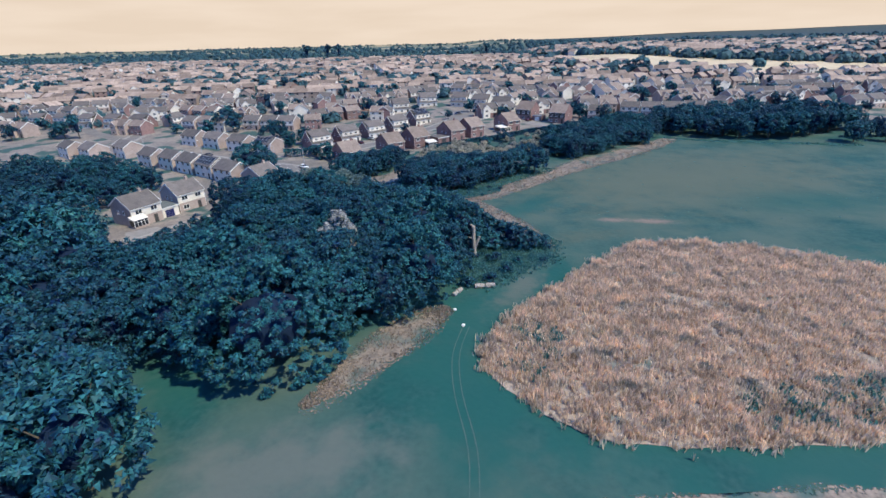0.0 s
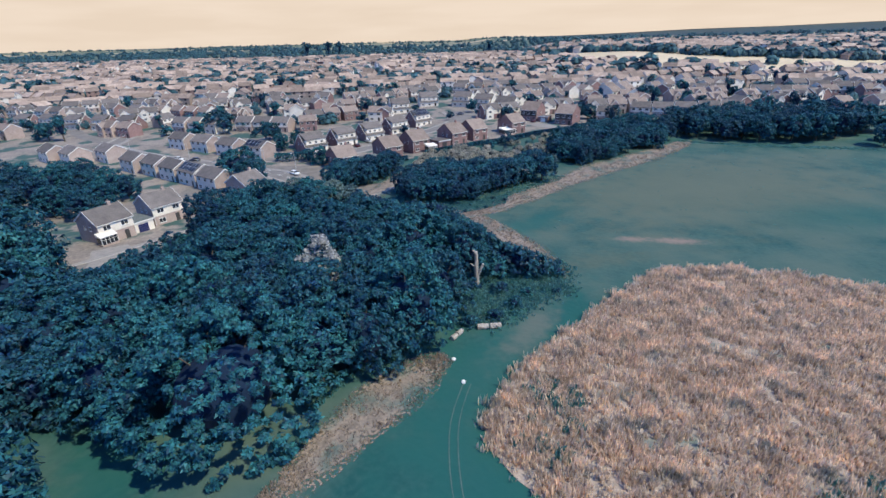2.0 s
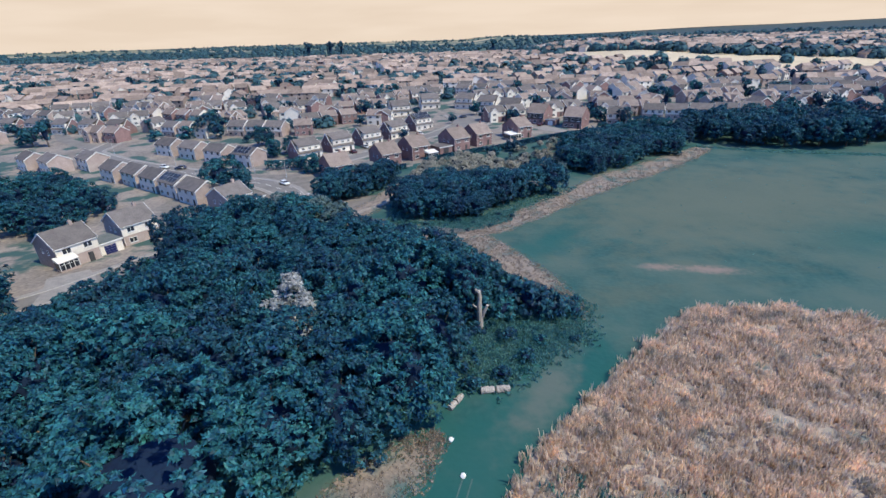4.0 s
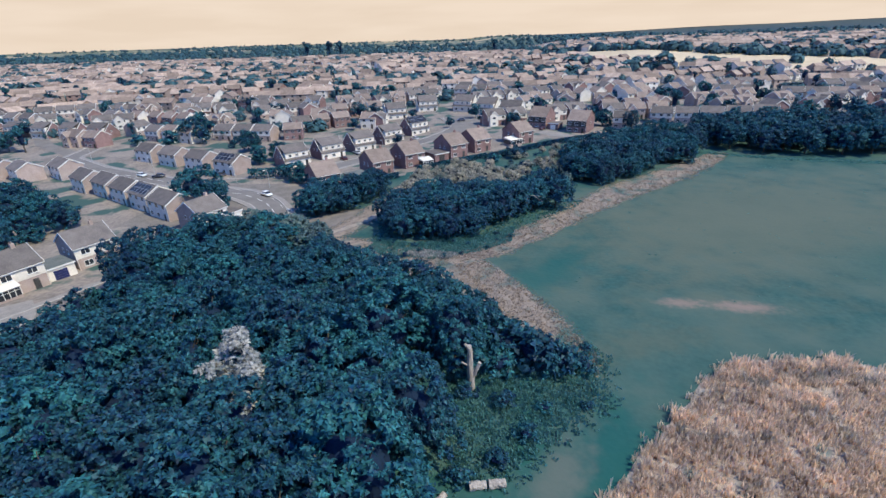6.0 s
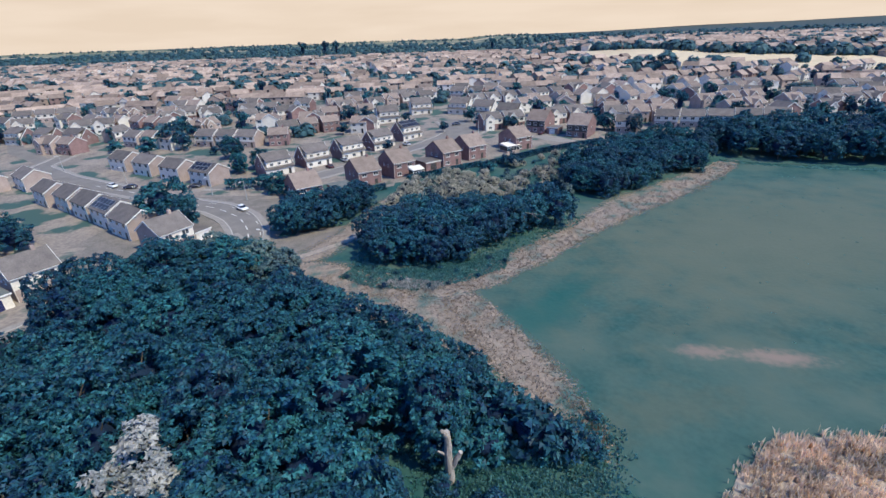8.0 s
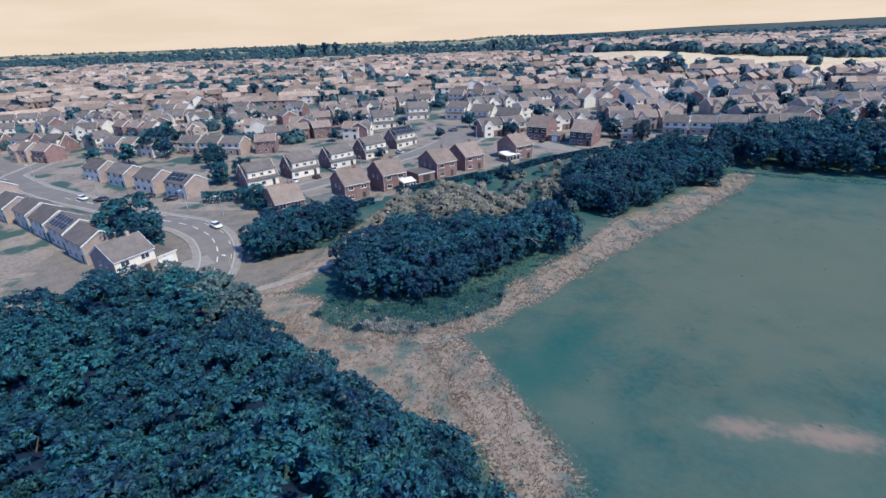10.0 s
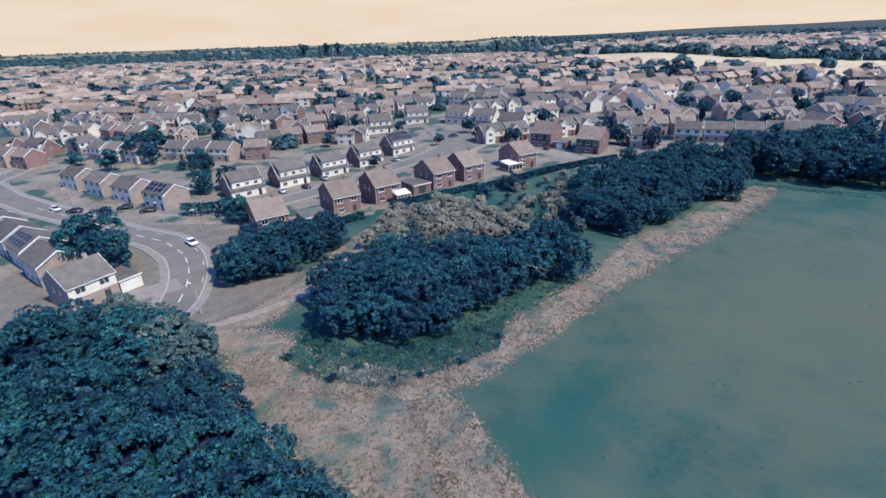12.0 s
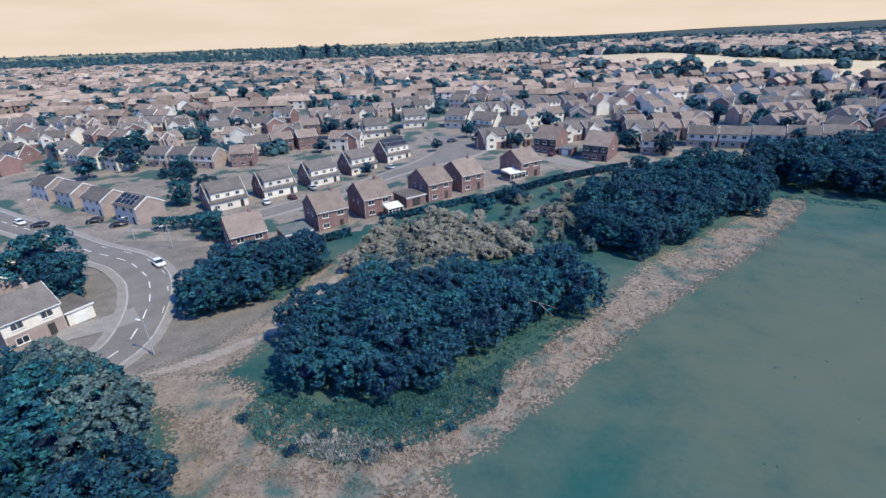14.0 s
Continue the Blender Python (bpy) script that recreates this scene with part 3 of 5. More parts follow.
def poisson(poly, gap, seed, tries=4000):
    rng = np.random.default_rng(seed)
    xs, ys = [p[0] for p in poly], [p[1] for p in poly]
    out = []
    for _ in range(tries):
        x, y = rng.uniform(min(xs), max(xs)), rng.uniform(min(ys), max(ys))
        if inside(poly, x, y) and all((x - a) ** 2 + (y - b) ** 2 > gap * gap for a, b in out):
            out.append((x, y))
    return out


WOOD_A = [(-29, 40.5), (-24, 39.8), (-18.5, 45), (-16, 54), (-9.5, 60), (-4, 66), (-2, 78), (1, 86), (-1, 92), (-7, 96), (-15, 103), (-23, 112),
          (-31, 119), (-41, 127), (-51, 126), (-59, 116), (-60, 98), (-60, 84), (-59, 66), (-50, 56), (-40, 50)]
WOOD_B = [(-32, 17), (-35, 31), (-50, 41), (-60, 54), (-69, 76), (-80, 91), (-100, 99), (-150, 105), (-150, 40), (-80, 6), (-45, 8)]
WOOD_C = [(-100, 130), (-96, 146), (-112, 160), (-150, 172), (-210, 180), (-210, 115), (-135, 112)]
COPSE_1 = [(-15, 133), (-9, 128.5), (-1, 129), (6, 132), (15, 142), (21, 143.5), (29, 151), (22, 158), (8, 158), (-6, 152), (-16, 143)]
COPSE_2 = [(34, 179), (43, 170.5), (53, 176.5), (84, 199), (93, 217), (86, 232), (72, 226), (58, 214), (44, 205)]
LINE_FAR = [(96, 216), (110, 202), (132, 190), (152, 196), (172, 200), (170, 216), (130, 238), (98, 232)]
LINE_EAST = [(152, 182), (240, 172), (240, 186), (158, 192)]
DRIVE_VIEW = [(-70, 70), (-50, 74), (-49, 90), (-56, 104), (-64, 114), (-88, 108), (-82, 92)]
HEDGE_CLUMP = [(-41, 157), (-36, 152.5), (-31, 153.5), (-21, 167), (-25, 173), (-40, 169)]
for poly, gap, protos, s0, s1, grp, seed in (
        (WOOD_A, 5.4, FINE, 0.9, 1.22, "trees of the wood", 1), (WOOD_B, 6.2, BROAD, 1.0, 1.3, "trees of the western wood", 2),
        (WOOD_C, 8.0, BROAD, 0.75, 1.0, "trees behind the houses", 3), (COPSE_1, 3.9, DARK + BROAD[:1], 0.55, 0.98, "trees of the copse", 4),
        (COPSE_2, 5.0, DARK + BROAD[1:3], 0.6, 0.98, "trees of the long copse", 5), (LINE_FAR, 6.5, DARK, 0.9, 1.25, "tree line at the field corner", 6),
        (LINE_EAST, 7.0, DARK, 0.6, 0.85, "eastern hedge trees", 7), (HEDGE_CLUMP, 4.0, DARK + BROAD[:1], 0.62, 0.94, "trees beside the road", 8)):
    for x, y in poisson(poly, gap, seed):
        if inside(DRIVE_VIEW, x, y) or math.hypot(x - 2, y - 76) < 7.5 or x < -y * 1.05 - 26 or math.hypot(x + 26, y - 49) < 8.5:
            continue
        s = s0 + (s1 - s0) * (0.5 + 0.5 * noise.noise((x * 0.06, y * 0.06, seed))) + random.uniform(-0.12, 0.12)
        if seed == 2 and y > 66:
            s *= 1.22
        place(random.choice(protos), x, y, s, random.uniform(0.9, 1.1), group=grp)
# single trees
for x, y, p, s in ((-18, 106, FINE[0], 0.9), (-12.3, 100.2, FINE[1], 0.9), (-6.6, 95, FINE[2], 0.9), (-2, 91, FINE[3], 0.85), (3, 89.8, FINE[1], 0.6), (5, 92.5, FINE[0], 0.42),
                   (-51.5, 48, BROAD[0], 0.9), (-47.5, 50.5, BROAD[2], 0.85), (-53, 53, BROAD[4], 1.0),
                   (10, 83.3, SHRUB[0], 1.9), (12.7, 82.3, SHRUB[1], 1.4), (7, 86.2, SHRUB[2], 1.8), (5.5, 82, SHRUB[1], 1.3)):
    place(p, x, y, s)
place(GRAND, -26, 49, 1.0, 1.0, turn=0.4)
for x, y, p, s in ((-73, 162, BROAD[0], 1.3), (-66, 157, BROAD[1], 1.0), (-52, 190, BROAD[2], 0.75), (-46, 186, DARK[0], 0.6), (-58, 195, DARK[1], 0.55),
                   (-31, 122, SAGE[0], 1.08), (-37, 126, SAGE[1], 1.05), (-27, 118, SAGE[1], 0.95), (-43, 129, SAGE[0], 0.95), (-22, 74, WHITE, 1.0), (-20, 71.5, WHITE, 0.85), (-88, 240, BROAD[3], 0.9)):
    place(p, x, y, s)
EDGE_SCRUB = [(-1, 66), (5, 67), (17, 77), (18.5, 87), (12, 87), (6, 92), (2, 98), (-6, 101), (-1, 80)]
PALE_SCRUB = [(-15, 163), (-2, 159), (16, 168), (12, 190), (2, 194), (-11, 184)]
PATCH = [(-19, 126), (-12, 120.5), (-4, 118.5), (6, 122.5), (12, 127), (14, 136), (6, 131), (-8, 127), (-16, 132)]
LOW_SCRUB = [(-66, 66), (-48, 74), (-50, 92), (-57, 106), (-63, 108), (-66, 92), (-70, 78)]
BACK_SCRUB = [(12, 164), (24, 162), (33, 178), (42, 204), (52, 218), (36, 216), (18, 200), (14, 182)]
REAR_SCRUB = [(24, 160), (34, 170), (32, 200), (12, 180)]
for poly, gap, seed, s in ((EDGE_SCRUB, 4.2, 20, 0.7), (PALE_SCRUB, 2.5, 21, 1.6), (PATCH, 3.4, 22, 0.34), (REAR_SCRUB, 3.0, 23, 1.2), (LOW_SCRUB, 2.8, 24, 1.6), (BACK_SCRUB, 3.6, 25, 0.95)):
    for x, y in poisson(poly, gap, seed):
        if seed == 21:
            place(random.choice(PALE + PALE + SAGE_BUSH), x, y, random.uniform(0.28, 0.55), random.uniform(0.7, 1.2), group="pale bushes behind the houses", label="pale feathery bush behind the houses")
        elif seed in (23, 25):
            place(random.choice(PALE + SAGE_BUSH + SAGE_BUSH + SHRUB), x, y, random.uniform(0.25, 0.5), random.uniform(0.7, 1.3), group="rough ground bushes", label="grey-green bush in the rough ground behind the copse")
        elif seed == 20 and x < 6 and y > 84:
            place(random.choice(SHRUB), x, y, random.uniform(1.0, 1.7), random.uniform(0.9, 1.2), group="undergrowth shrubs")
        else:
            place(random.choice(SHRUB), x, y, s * random.uniform(0.6, 1.25), random.uniform(0.7, 1.1), group="undergrowth shrubs")
tufts("rank_grass", [(x + random.gauss(0, 1.1), y + random.gauss(0, 1.1)) for x, y in scatter(EDGE_SCRUB, 4600, 31)] + scatter(PATCH, 3200, 32) + scatter([(-4, 62), (-14, 56), (-18, 50), (-17, 56), (-8, 63)], 500, 33)
      + scatter([(-18, 130), (6, 128), (30, 148), (34, 154), (10, 160), (-18, 146)], 2500, 34) + scatter(REAR_SCRUB, 900, 35)
      + strip_spots([(92, 206, 3), (109, 196, 4), (132, 184.5, 4), (155, 177, 4)], 700, 36), M["greenblade"], 0.34, "rank green grass and nettles at the wood's edge", 4, 0.09)
tufts("tussocks", scatter([(12, 100), (24, 130), (60, 165), (100, 190), (140, 175), (120, 100), (60, 95)], 160, 41), M["greenblade"], 0.08, "small dark tussocks in the mown grass", 5, 0.09)
tufts("pale_flowers", scatter([(-10, 121), (-6, 118.8), (-1, 118.4), (1.5, 120.4), (-4, 122.4), (-9, 123)], 450, 37), M["leaf_white"], 0.6, "pale seed heads in the rough grass", 4, 0.05)


# ---- houses ----
def window(parent, cx, cz, w, h, y, face="front", lights=2, simple=False):
    """A framed window set in a wall in the plane y (front) or x (side)."""
    bm = bmesh.new()
    f = 0.08
    xs = [-w / 2, -w / 2 + f]
    for i in range(1, lights):
        xs += [-w / 2 + w * i / lights - f / 2, -w / 2 + w * i / lights + f / 2]
    xs += [w / 2 - f, w / 2]
    zs = [-h / 2, -h / 2 + f, h / 2 - f, h / 2]
    grid = [[bm.verts.new((x, -0.04, z)) for x in xs] for z in zs]
    solid = []
    for j in range(3):
        for i in range(len(xs) - 1):
            hole = j == 1 and i % 2 == 1
            if hole and not simple:
                continue
            fc = bm.faces.new((grid[j][i], grid[j][i + 1], grid[j + 1][i + 1], grid[j + 1][i]))
            fc.material_index = 1 if hole else 0
            solid.append(fc)
    ext = bmesh.ops.extrude_face_region(bm, geom=solid, use_keep_orig=True)
    for v in ext["geom"]:
        if isinstance(v, bmesh.types.BMVert):
            v.co.y = 0.03
    fr = part("window", bm, M["trim"], parent)
    if simple:
        fr.data.materials.append(M["glass"])
    else:
        g_ = bmesh.new()
        box(g_, -w / 2 + f * 0.6, -0.012, -h / 2 + f * 0.6, w / 2 - f * 0.6, 0.02, h / 2 - f * 0.6)
        part("pane", g_, M["glass"], fr)
        g_ = bmesh.new()
        box(g_, -w / 2 - 0.06, -0.14, -h / 2 - 0.08, w / 2 + 0.06, 0.03, -h / 2 - 0.002)
        part("sill", g_, M["trim"], fr)
    turn = {"front": 0, "right": 90, "left": -90, "back": 180}[face]
    if face in ("front", "back"):
        fr.matrix_basis = Matrix.Translation((cx, y, cz)) @ Matrix.Rotation(radians(turn), 4, "Z")
    else:
        fr.matrix_basis = Matrix.Translation((y, cx, cz)) @ Matrix.Rotation(radians(turn), 4, "Z")
    return fr


def house(label, w, d, eaves, ridge, wall, roof, style="plain", chimney=True, detail=2, side=None, barge=True, group="", front_mat=None, clad=2.5):
    """A gabled house; the front lies in y = 0 and faces -y, the ridge runs along x from 0 to w."""
    e = new("house")
    tagged(e, label, "house", group)
    over = 0.3
    slope = (ridge - eaves) / (d / 2)
    bm = bmesh.new()
    prism_x(bm, [(0, -1.2), (d, -1.2), (d, eaves), (d / 2, ridge), (0, eaves)], 0, w)
    part("wall", bm, wall, e)
    bm = bmesh.new()
    t = 0.16
    prism_x(bm, [(-over, eaves - over * slope + 0.03), (-over, eaves - over * slope + 0.03 + t), (d / 2, ridge + 0.03 + t), (d + over, eaves - over * slope + 0.03 + t),
                 (d + over, eaves - over * slope + 0.03), (d / 2, ridge + 0.03)], -over * 0.5, w + over * 0.5)
    part("roof", bm, roof, e)
    if barge:
        for x0, x1 in ((-over * 0.5 - 0.07, -over * 0.5 - 0.01), (w + over * 0.5 + 0.01, w + over * 0.5 + 0.07)):
            bm = bmesh.new()
            prism_x(bm, [(-over, eaves - over * slope - 0.12), (-over, eaves - over * slope + 0.24), (d / 2, ridge + 0.24), (d + over, eaves - over * slope + 0.24),
                         (d + over, eaves - over * slope - 0.12), (d / 2, ridge - 0.12)], x0, x1)
            part("bargeboard", bm, M["trim"], e)
    if detail > 1:
        bm = bmesh.new()
        box(bm, -0.1, -over - 0.1, eaves - over * slope - 0.05, w + 0.1, -over, eaves - over * slope + 0.08)
        part("gutter", bm, M["trim"], e)
    if front_mat:
        bm = bmesh.new()
        box(bm, 0.02, -0.06, clad, w - 0.02, 0.02, eaves - 0.12)
        part("cladding", bm, front_mat, e)
    if chimney:
        bm = bmesh.new()
        box(bm, w * 0.7, d / 2 - 0.35, ridge - 0.6, w * 0.7 + 0.7, d / 2 + 0.35, ridge + 0.9, 0.03)
        ch = part("chimney", bm, wall, e)
        bm = bmesh.new()
        bmesh.ops.create_cone(bm, cap_ends=True, segments=8, radius1=0.14, radius2=0.11, depth=0.4, matrix=Matrix.Translation((w * 0.7 + 0.35, d / 2, ridge + 1.1)))
        part("pot", bm, M["tile"], ch)
    if style == "dormer":
        # wide box dormer across the front slope, clad in cream boards
        f0 = 0.25
        zf0 = eaves + f0 * slope - 0.15
        top = eaves + 2.45
        bm = bmesh.new()
        box(bm, 0.7, f0, zf0, w - 0.7, d / 2 - 0.2, top)
        dm = part("dormer", bm, M["white"], e)
        bm = bmesh.new()
        prism_x(bm, [(f0 - 0.35, top), (f0 - 0.35, top + 0.14), (d / 2, ridge + 0.24), (d / 2, ridge + 0.1)], 0.45, w - 0.45)
        part("dormer_roof", bm, roof, dm)
        if detail > 0:
            for i in range(3):
                window(e, w * (0.24 + 0.26 * i), (zf0 + top) / 2 + 0.05, 1.2, 1.0, f0 - 0.01, simple=detail < 2)
        bm = bmesh.new()
        box(bm, -0.2, -0.55, eaves - 0.3, w + 0.2, 0, eaves - 0.12)
        part("canopy", bm, roof, e)
    if detail > 0:
        rows = [1.25] if style == "dormer" or eaves < 3.6 else [1.25, 3.85]
        first_bay = 1 if style == "crossgable" else 0
        k = 2 if w < 8.5 else 3
        for r_, z in enumerate(rows):
            for i in range(first_bay, k):
                x = w * (i + 0.5) / k
                if r_ == 0 and i == k - 1:
                    bm = bmesh.new()
                    box(bm, x - 0.5, -0.1, -0.1, x + 0.5, 0.02, 2.05, 0.02)
                    part("door", bm, M["dark_door"], e)
                else:
                    window(e, x, z, 1.7 if k == 2 else 1.5, 1.2, -0.07 if front_mat and (r_ or clad < 0) else -0.01, simple=detail < 2)
        if detail > 1:
            window(e, d * 0.35, 3.7, 0.7, 1.0, -0.01, "left", 1)
            window(e, d * 0.62, 3.7, 0.7, 1.0, -0.01, "left", 1)
            window(e, d * 0.5, 3.7, 0.8, 1.0, w + 0.01, "right", 1)
            for x in (0.12, w - 0.12):
                bm = bmesh.new()
                bmesh.ops.create_cone(bm, cap_ends=True, segments=6, radius1=0.04, radius2=0.04, depth=eaves - 0.3, matrix=Matrix.Translation((x, -0.08, eaves / 2)))
                part("downpipe", bm, M["trim"], e)
    if style == "crossgable":
        gw, gx, gy = w * 0.42, w * 0.08, -1.3
        peak = eaves + (ridge - eaves) * 0.75
        bm = bmesh.new()
        prism(bm, [(gx, -1.2), (gx + gw, -1.2), (gx + gw, eaves), (gx + gw / 2, peak), (gx, eaves)], gy, d * 0.4)
        bay = part("front_gable", bm, front_mat or wall, e)
        bm = bmesh.new()
        k = (peak - eaves) / (gw / 2) * 0.3
        prism(bm, [(gx - 0.3, eaves - k), (gx + gw / 2, peak), (gx + gw + 0.3, eaves - k), (gx + gw + 0.3, eaves - k + 0.18), (gx + gw / 2, peak + 0.18), (gx - 0.3, eaves - k + 0.18)], gy - 0.15, d * 0.42)
        part("gable_roof", bm, roof, bay)
        bm = bmesh.new()
        prism(bm, [(gx - 0.3, eaves - k - 0.1), (gx + gw / 2, peak - 0.12), (gx + gw + 0.3, eaves - k - 0.1), (gx + gw + 0.3, eaves - k + 0.24), (gx + gw / 2, peak + 0.24), (gx - 0.3, eaves - k + 0.24)], gy - 0.22, gy - 0.16)
        part("gable_board", bm, M["trim"], bay)
        for z in (1.3, 3.8):
            window(e, gx + gw / 2, z, 1.6, 1.2, gy - 0.01, simple=True)
    return e


def stand(e, x, y, angle, lift=0.0):
    """Puts a house with its front left corner at x, y, its front along angle."""
    c, s = math.cos(radians(angle)), math.sin(radians(angle))
    e.matrix_world = Matrix.Translation((x, y, ground_z(x + 3 * c - 3 * s, y + 3 * s + 3 * c) + lift)) @ Matrix.Rotation(radians(angle), 4, "Z")
    return e


# brick houses backing on the copse
first = house("red-brown brick house with a brown tiled gable roof", 8.0, 10.5, 4.9, 8.2, M["brick"], M["tile"], group="brick houses by the copse", barge=False)
stand(first, -42.5, 177.0, 36)
for x, y, a in ((-27.0, 190.5, 36), (-16.6, 196.5, 36), (-0.9, 206.6, 38), (8.2, 214.6, 36), (26.5, 227.5, 34)):
    stand(copy_thing(first, Matrix()), x, y, a)
pair = house("brick house with a brown tiled roof and dark boarded front", 8.8, 12.0, 5.3, 9.0, M["brick"], M["tile"], group="corner brick houses", front_mat=M["dark_door"], barge=False)
stand(pair, 35.2, 262.5, -32)
stand(copy_thing(pair, Matrix()), 50.5, 250.3, -32)
# cream chalet houses
chalet = house("cream chalet house with a wide dormer and grey roof", 10.6, 9.5, 3.0, 7.6, M["brick"], M["slate"], "dormer", chimney=False, group="cream chalet houses", front_mat=M["white"], clad=-0.2)
stand(chalet, -63, 208, 43)
for i in range(1, 5):
    stand(copy_thing(chalet, Matrix()), -63 + 11 * i, 208 + 11.4 * i, 43)
white_chalet = house("white rendered chalet house with a wide dormer", 11.5, 11.0, 3.2, 8.4, M["white"], M["slate"], "dormer", chimney=False, group="white chalet houses")
stand(white_chalet, -36, 299, 20)
for x, y, a in ((-20, 316, 12), (0, 314, -25), (12, 302, -30), (23.5, 289, -28)):
    stand(copy_thing(white_chalet, Matrix()), x, y, a)
# houses beyond the wood
west = house("brick house with cream boarded front and grey roof", 8.0, 8.5, 4.9, 7.6, M["buff"], M["slate"], group="houses beyond the wood", front_mat=M["white"])
stand(west, -82, 108, 63)
for x, y, a in ((-77.5, 121.5, 58), (-61.8, 141.6, 62)):
    stand(copy_thing(west, Matrix()), x, y, a)
row = house("small cream house with a pale front and grey roof", 10.5, 8.0, 4.6, 6.9, M["buff"], M["slate"], chimney=False, group="stepped row of houses", front_mat=M["white"], detail=1, clad=-0.2)
stand(row, -128, 186, -34)
for x, y in ((-116, 179.5), (-105, 172), (-94.5, 165), (-84, 157), (-176, 206), (-163, 201), (-150, 204)):
    stand(copy_thing(row, Matrix()), x, y, -34)
for x, y in ((-131, 226), (-117, 218.5), (-102.5, 211), (-88, 204)):
    stand(copy_thing(row, Matrix()), x, y, -27)
for x, y in ((-252, 283), (-236, 281), (-218, 277), (-201, 274), (-184, 271)):
    stand(copy_thing(chalet, Matrix()), x, y, -12)

# ---- the rest of the estate ----
TAKEN = [(-63 + 11 * i + 3, 212 + 11.4 * i, 13) for i in range(5)] + [(x, y, 15) for x, y in (
    (-36, 182), (-20, 197), (-10, 202), (4, 213), (13, 220), (30, 235), (42, 262), (57, 252), (-28, 305), (-12, 323), (7, 318), (20, 305), (31, 292),
    (-124, 184), (-112, 178), (-100, 170), (-90, 164), (-80, 158), (-172, 205), (-158, 201), (-146, 204), (-126, 224), (-112, 218), (-97, 210), (-83, 204),
    (-247, 288), (-231, 286), (-213, 281), (-197, 279), (-180, 276), (-60, 178), (-70, 190), (-85, 190), (-100, 197), (-12, 285), (5, 280), (-20, 270))]
FAR_HOUSES = [
    house("brick estate house with a brown tiled roof", 8.5, 8.0, 4.9, 7.4, M["brick"], M["tile"], detail=1, group="estate houses"),
    house("buff brick estate house with a white front gable", 9.5, 8.5, 4.9, 7.6, M["buff"], M["tile"], "crossgable", detail=1, group="estate houses", chimney=False),
    house("cream fronted estate house with a grey roof", 9.5, 8.0, 4.8, 7.2, M["buff"], M["slate"], chimney=False, detail=1, group="estate houses", front_mat=M["white"]),
    house("white rendered estate house with a brown roof", 8.0, 8.0, 4.9, 7.5, M["white"], M["tile"], detail=1, group="estate houses", chimney=False),
    house("brick estate house with a cream front gable", 10.0, 8.0, 4.9, 7.4, M["brick"], M["slate"], "crossgable", detail=1, group="estate houses", chimney=False, front_mat=M["white"]),
]
GOLD = [(91, 839), (115, 690), (133, 585), (147, 524), (186, 454), (233, 433), (282, 416), (360, 396), (430, 430), (326, 472), (290, 493), (239, 519), (175, 619), (157, 660), (128, 766), (92, 935)]
rng_town = random.Random(11)
fresh = list(FAR_HOUSES)
distant = []
spots = []
y = 258.0
while y < 860:
    depth_gap = 17.5 + (y - 250) * 0.01
    half_width = min(900, 130 + y * 0.85)
    x = -half_width
    while x < half_width:
        block_angle = 20 * noise.noise((x * 0.006, y * 0.012, 3)) + rng_town.choice((-22, -12, 0, 12, 26, 34)) + rng_town.uniform(-3, 3)
        count = rng_town.randint(3, 7)
        pitch = rng_town.uniform(10.2, 12.4)
        c, s = math.cos(radians(block_angle)), math.sin(radians(block_angle))
        oy = y + rng_town.uniform(-3, 3)
        for i in range(count):
            px, py = x + c * pitch * i, oy + s * pitch * (i - count / 2) * 0.7
            ok = not inside(GOLD, px, py) and not (px > 85 and py < 236) and py > 235 + max(0, px - 95) * 0.02
            ok = ok and not (-75 < px < 70 and py < 266) and all((px + 4 * c - tx) ** 2 + (py + 4 - ty) ** 2 > tr * tr for tx, ty, tr in TAKEN)
            ok = ok and all((px - qx) ** 2 + (py - qy) ** 2 > 100 for qx, qy in spots[-330:])
            ok = ok and rng_town.random() > 0.08 + max(0, y - 600) / 2500
            if ok:
                spots.append((px, py))
                distant.append((px, py, block_angle + rng_town.choice((0, 0, 0, 0, 0, 90)), rng_town.choice((0, 1, 2, 2, 3, 3, 4, 4)) if i == 0 or rng_town.random() < 0.4 else distant[-1][3] if distant else 2))
        x += count * pitch * c + rng_town.uniform(4, 13)
    y += depth_gap
near_rows = sorted(distant, key=lambda q: q[1] + abs(q[0]) * 0.25)
for i, (px, py, a, k) in enumerate(near_rows[:230]):
    e = FAR_HOUSES[k]
    if e in fresh:
        fresh.remove(e)
    else:
        e = copy_thing(e, Matrix())
    stand(e, px, py, a)


